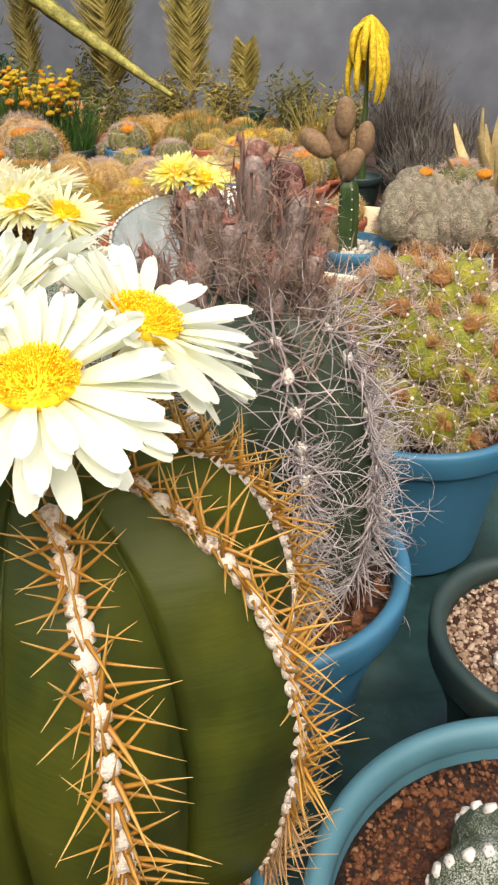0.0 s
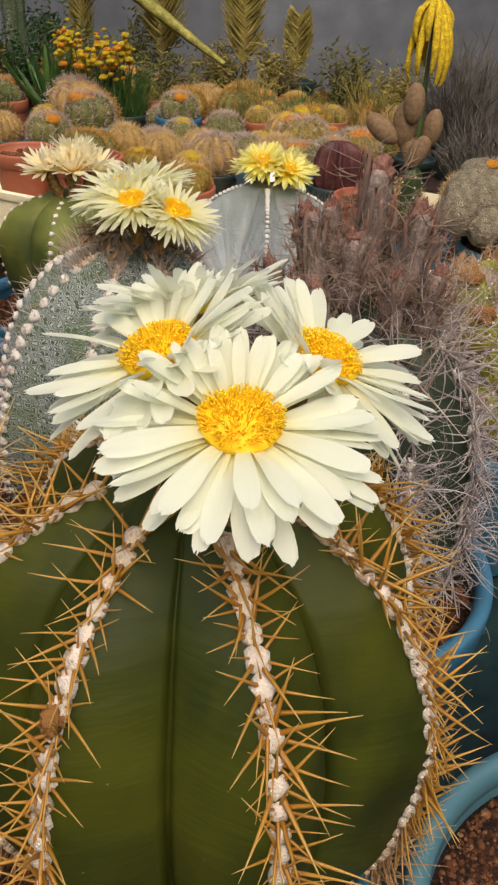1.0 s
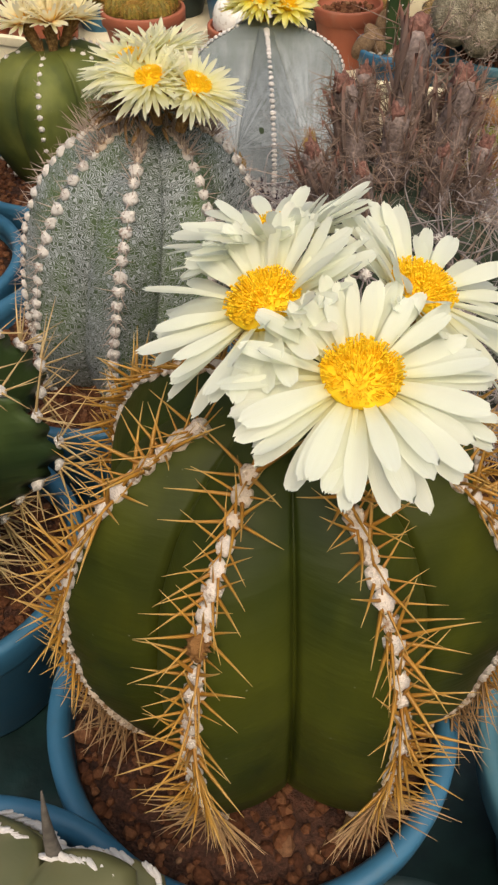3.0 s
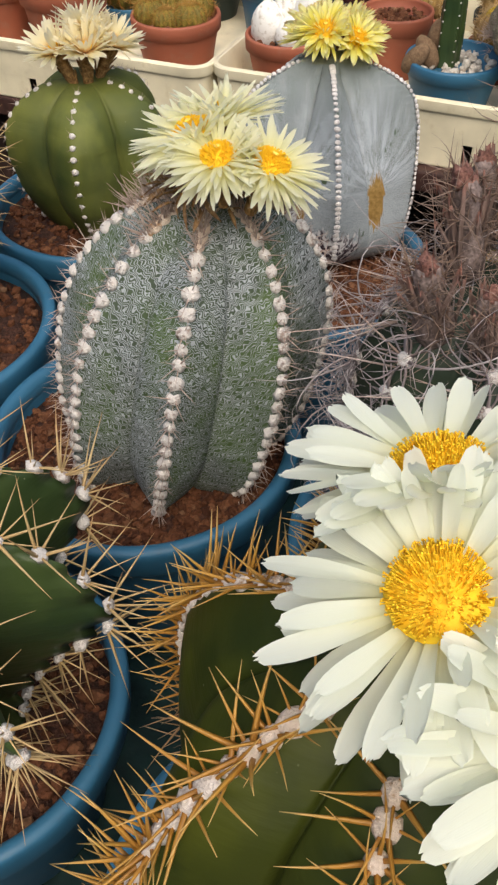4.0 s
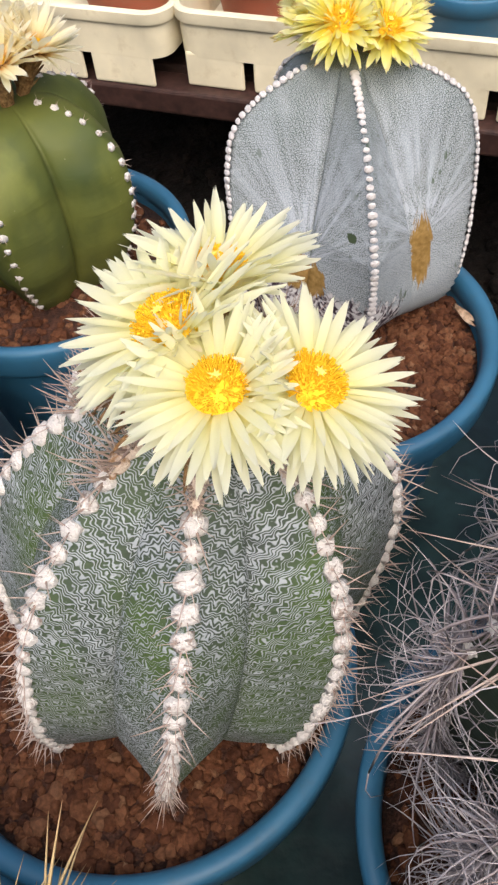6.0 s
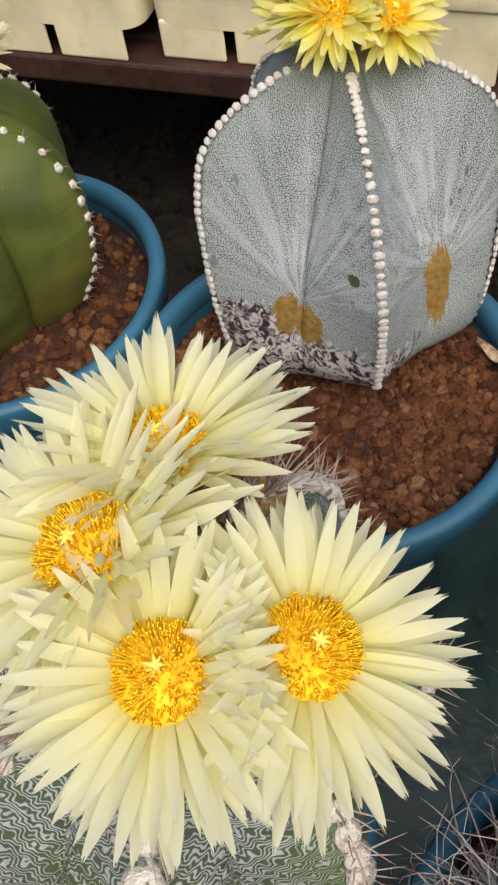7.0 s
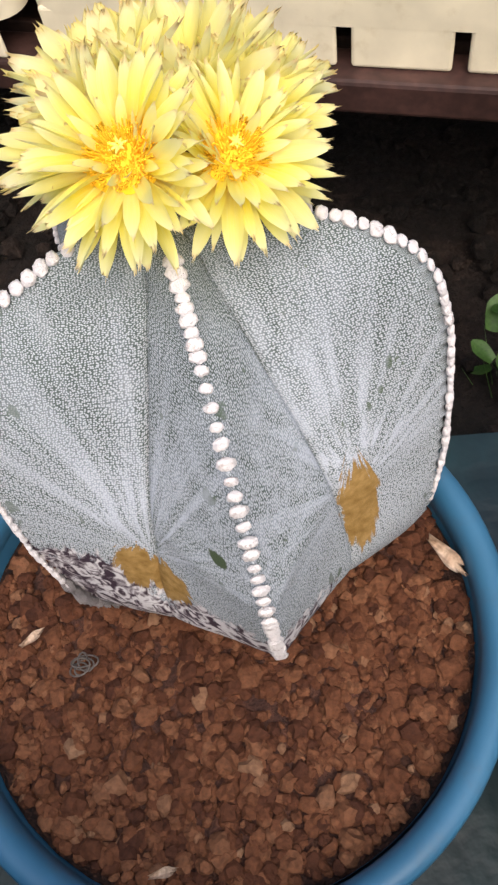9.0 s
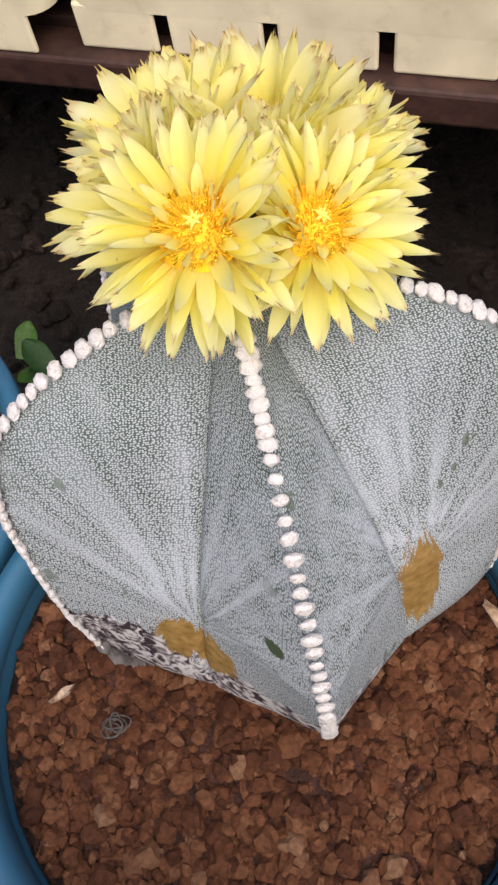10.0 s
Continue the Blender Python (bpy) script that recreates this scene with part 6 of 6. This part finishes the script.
twiggy(-0.125, 1.00, 0.33, 0.13, TWIG_GREY, 5, "grey twiggy shrub with upright stems", 260)
twiggy(0.02, 1.05, 0.17, 0.13, TWIG_GREY, 6, "low grey twiggy shrub with upright stems", 240)
twiggy(-1.02, 0.86, 0.24, 0.10, LEAF, 7, "green shrub with yellow flower heads")
twiggy(-1.30, 1.05, 0.26, 0.12, LEAF, 8, "green bushy shrub by the wall")
for k, (u, v, h, w, m_, lab) in enumerate(((-1.12, 0.90, 0.20, 0.10, LEAF_BRONZE, "bronze bushy plant among the cacti"), (-0.68, 0.98, 0.17, 0.09, LEAF_BRONZE, "bronze bushy plant among the cacti"), (-0.52, 0.92, 0.15, 0.08, LEAF, "low green bushy plant among the cacti"),
        (-0.38, 1.05, 0.20, 0.10, LEAF_BRONZE, "bronze bushy plant among the cacti"), (0.00, 0.70, 0.19, 0.17, TWIG_GREY, "grey twiggy shrub with upright stems"), (-1.30, 0.62, 0.18, 0.10, LEAF, "low green bushy plant among the cacti"), (0.26, 0.72, 0.2, 0.17, TWIG_GREY, "grey twiggy shrub with upright stems"))):
    twiggy(u, v, h, w, m_, 40 + k, lab, 240 if m_ is TWIG_GREY else 90)
OLIVE = plain("olive_leaf", [(0.3, (0.06, 0.06, 0.015)), (0.7, (0.16, 0.145, 0.035))], 30, 0.7, 0.2, 200)


def bushy(u, v, height, width, mat, seed, label):
    """A rounded shrub: forking stalks clothed in small leaves."""
    rng = random.Random(seed)
    c = new("leafy_shrub")
    c.matrix_basis = at_back(u, v)
    tagged(c, label, "shrub", "shrubs along the wall")
    child("pot", small_pot_mesh("pot", 0.06, 0.08, POT_DARK), c)
    twigs, leaves = [], []
    for i in range(26):
        d = Vector((rng.gauss(0, 0.5) * width / height, rng.gauss(0, 0.5) * width / height, 1)).normalized()
        q = height * rng.uniform(0.55, 1.0)
        twigs.append(((0, 0, 0.06), d, q, 0.0028, (0, 0, 0.1)))
        for k in range(26):
            p = Vector((0, 0, 0.06)) + d * q * rng.uniform(0.25, 1.02) + Vector((rng.gauss(0, 0.016), rng.gauss(0, 0.016), rng.gauss(0, 0.014)))
            leaves.append((p, (rng.uniform(-1, 1), rng.uniform(-1, 1), rng.uniform(-0.3, 1)), rng.uniform(0.014, 0.028), 0.0038, (0, 0, -0.2)))
    tagged(child("twig_mass", strands("twig_mass", twigs, TWIG_GREY, 4, 4), c), "", "", "", "stuff")
    tagged(child("leaf_mass", strands("leaf_mass", leaves, mat, 3, 2), c), "", "", "", "stuff")
    return c


for k, (u, v, h, w, m_, lab) in enumerate(((-1.24, 0.98, 0.26, 0.16, OLIVE, "olive-green leafy shrub among the cacti"), (-1.36, 0.84, 0.24, 0.15, LEAF, "green leafy shrub among the cacti"), (-0.98, 1.02, 0.20, 0.15, OLIVE, "olive-green leafy shrub among the cacti"), (-0.72, 1.24, 0.22, 0.14, LEAF_BRONZE, "bronze leafy shrub near the wall"),
        (-0.52, 1.30, 0.20, 0.14, OLIVE, "olive-green leafy shrub near the wall"), (-0.92, 1.28, 0.20, 0.16, LEAF_BRONZE, "bronze leafy shrub near the wall"), (-1.20, 1.30, 0.24, 0.16, OLIVE, "olive-green leafy shrub near the wall"), (-0.34, 1.20, 0.18, 0.12, LEAF_BRONZE, "bronze leafy shrub near the wall"), (-1.44, 1.12, 0.30, 0.14, LEAF, "green leafy shrub near the wall"))):
    bushy(u, v, h, w, m_, 60 + k, lab)
rng = random.Random(20)
bush = new("flowering_shrub")
bush.matrix_basis = at_back(-1.07, 0.80, BENCH_Z)
tagged(bush, "bushy shrub with clustered yellow-orange flower heads", "shrub")
child("pot", small_pot_mesh("pot", 0.06, 0.08, POT_DARK), bush)
stalks = [((0, 0, 0.06), (rng.uniform(-0.45, 0.45), rng.uniform(-0.3, 0.3), 1), rng.uniform(0.14, 0.24), 0.004, (0, 0, 0.2)) for _ in range(24)]
tagged(child("stalk_mass", strands("stalk_mass", stalks, LEAF, 4, 4), bush), "", "", "", "stuff")
for b, d, q, _, _ in stalks:
    tip = Vector(b) + Vector(d).normalized() * q
    for i in range(7):
        child("bloom", rng.choice(DABS["yellow" if rng.random() < 0.8 else "orange"]), bush, Matrix.Translation(tip + Vector((rng.gauss(0, 0.010), rng.gauss(0, 0.010), rng.gauss(0, 0.016)))) @ Matrix.Scale(rng.uniform(0.005, 0.012), 4))

# the long leaning stem
leaning = new("leaning_stem")
leaning.matrix_basis = FAR
tagged(leaning, "long yellow-green stem leaning across the plants", "plant")
tube, start = [], Vector((-1.53, 1.2, 0.50))
for i in range(25):
    t = i / 24
    p = start + Vector((0.66 * t, 0.0, -0.46 * t + 0.05 * t * t))
    for j in range(10):
        b = 2 * math.pi * j / 10
        q = 0.026 * (1 - 0.75 * t * t) * (1 + (0.16 if j % 2 else -0.1) + 0.08 * math.sin(i * 2.6))
        tube.append(p + Vector((0.57 * math.cos(b), 0, 0.82 * math.cos(b))) * q + Vector((0, math.sin(b), 0)) * q)
child("stem", mesh_of("stem", tube, grid_faces(25, 10, True), STEM_OLIVE), leaning)
child("stake", strands("stake", [((-0.93, 1.26, BENCH_Z), (0.05, 0, 1), 0.26, 0.008, (0, 0, 0))], TIMBER, 6, 2), leaning)


# the dark red ribbed cactus and the spiky rosettes
dark_red = new("red_cactus")
dark_red.matrix_basis = at_back(-0.262, 0.30, BENCH_Z)
tagged(dark_red, "dark red-brown ribbed cactus in a pot", "cactus")
child("pot", small_pot_mesh("pot", 0.055, 0.12, POT_DARK), dark_red)
g = Ribbed(11, [(-0.005, 0.03), (0.02, 0.046), (0.055, 0.05), (0.085, 0.04), (0.098, 0.02), (0.097, 0.002)], 0.40, 0, nz=40, na=12, power=0.0)
child("body", g.mesh("body", SKIN_RED, 71), dark_red, Matrix.Translation((0, 0, 0.10)))


def rosette(u, v, z, count, length, mat, seed, label, pot_mat):
    rng = random.Random(seed)
    c = new("rosette_plant")
    c.matrix_basis = at_back(u, v)
    tagged(c, label, "succulent")
    child("pot", small_pot_mesh("pot", 0.06, z, pot_mat), c)
    blades = [petal_mesh("blade", mat, length, length * 0.13, 0.0, 0.9, 0.15 + 0.1 * k, seed + k) for k in range(3)]
    for i in range(count):
        a = i * 2.4
        e = radians(rng.uniform(25, 80))
        child("blade", rng.choice(blades), c, Matrix.Translation((0, 0, z * 0.85)) @ Matrix.Rotation(a, 4, "Z") @ Matrix.Rotation(-e, 4, "Y") @ Matrix.Scale(rng.uniform(0.7, 1.1), 4))
    return c


rosette(0.16, 0.44, 0.10, 24, 0.20, BLADE_STRAW, 200, "straw-yellow spiky rosette plant in a pot", TERRACOTTA)
rosette(-1.20, 0.78, 0.09, 26, 0.17, LEAF, 210, "green spiky aloe-like rosette plant", POT_DARK)
rosette(-0.98, 0.34, 0.08, 22, 0.09, SKIN_RED, 220, "dark red succulent rosette in a pot", TERRACOTTA)
for k, (u, v) in enumerate(((-1.42, 0.95), (-1.50, 0.80), (-1.36, 0.72))):
    c = new("column_cactus")
    c.matrix_basis = at_back(u, v)
    tagged(c, "tall grey-green column cactus", "cactus", "column cacti by the wall")
    g = Ribbed(7, [(-0.005, 0.03), (0.1, 0.034), (0.4, 0.034), (0.52 - 0.05 * k, 0.03), (0.55 - 0.05 * k, 0.012), (0.55 - 0.05 * k, 0.002)], 0.22, 9 * k, nz=30, na=6)
    child("body", g.mesh("body", SKIN_STAR, 80 + k), c)

# low weeds and fallen leaves on the earth between the benches
def leafy(x, y, z, count, size, seed, label):
    rng = random.Random(seed)
    c = root("weed", x, y, z, label, "weed", "weeds between the benches")
    me = [petal_mesh("leaf", LEAF, size, size * 0.62, 0.0, 0.3, 0.1 - 0.1 * k, seed + k) for k in range(2)]
    specs = []
    for i in range(count):
        a, e = rng.uniform(0, 6.28), radians(rng.uniform(10, 60))
        b = Vector((rng.gauss(0, 0.035), rng.gauss(0, 0.035), rng.uniform(0.02, 0.16)))
        child("leaf", rng.choice(me), c, Matrix.Translation(b) @ Matrix.Rotation(a, 4, "Z") @ Matrix.Rotation(-e, 4, "Y") @ Matrix.Scale(rng.uniform(0.6, 1.1), 4))
        specs.append(((b.x * 0.3, b.y * 0.3, -0.03), b + Vector((0, 0, 0.03)), (b + Vector((0, 0, 0.03))).length, 0.0016, (0, 0, 0)))
    tagged(child("stalk_mass", strands("stalk_mass", specs, LEAF, 3, 2), c), "", "", "", "stuff")
    return c


leafy(0.245, 1.14, -0.52, 14, 0.045, 300, "small green weed growing out of the dark earth")
leafy(-0.30, 1.22, -0.50, 12, 0.05, 310, "small green weed in the shade under the bench")
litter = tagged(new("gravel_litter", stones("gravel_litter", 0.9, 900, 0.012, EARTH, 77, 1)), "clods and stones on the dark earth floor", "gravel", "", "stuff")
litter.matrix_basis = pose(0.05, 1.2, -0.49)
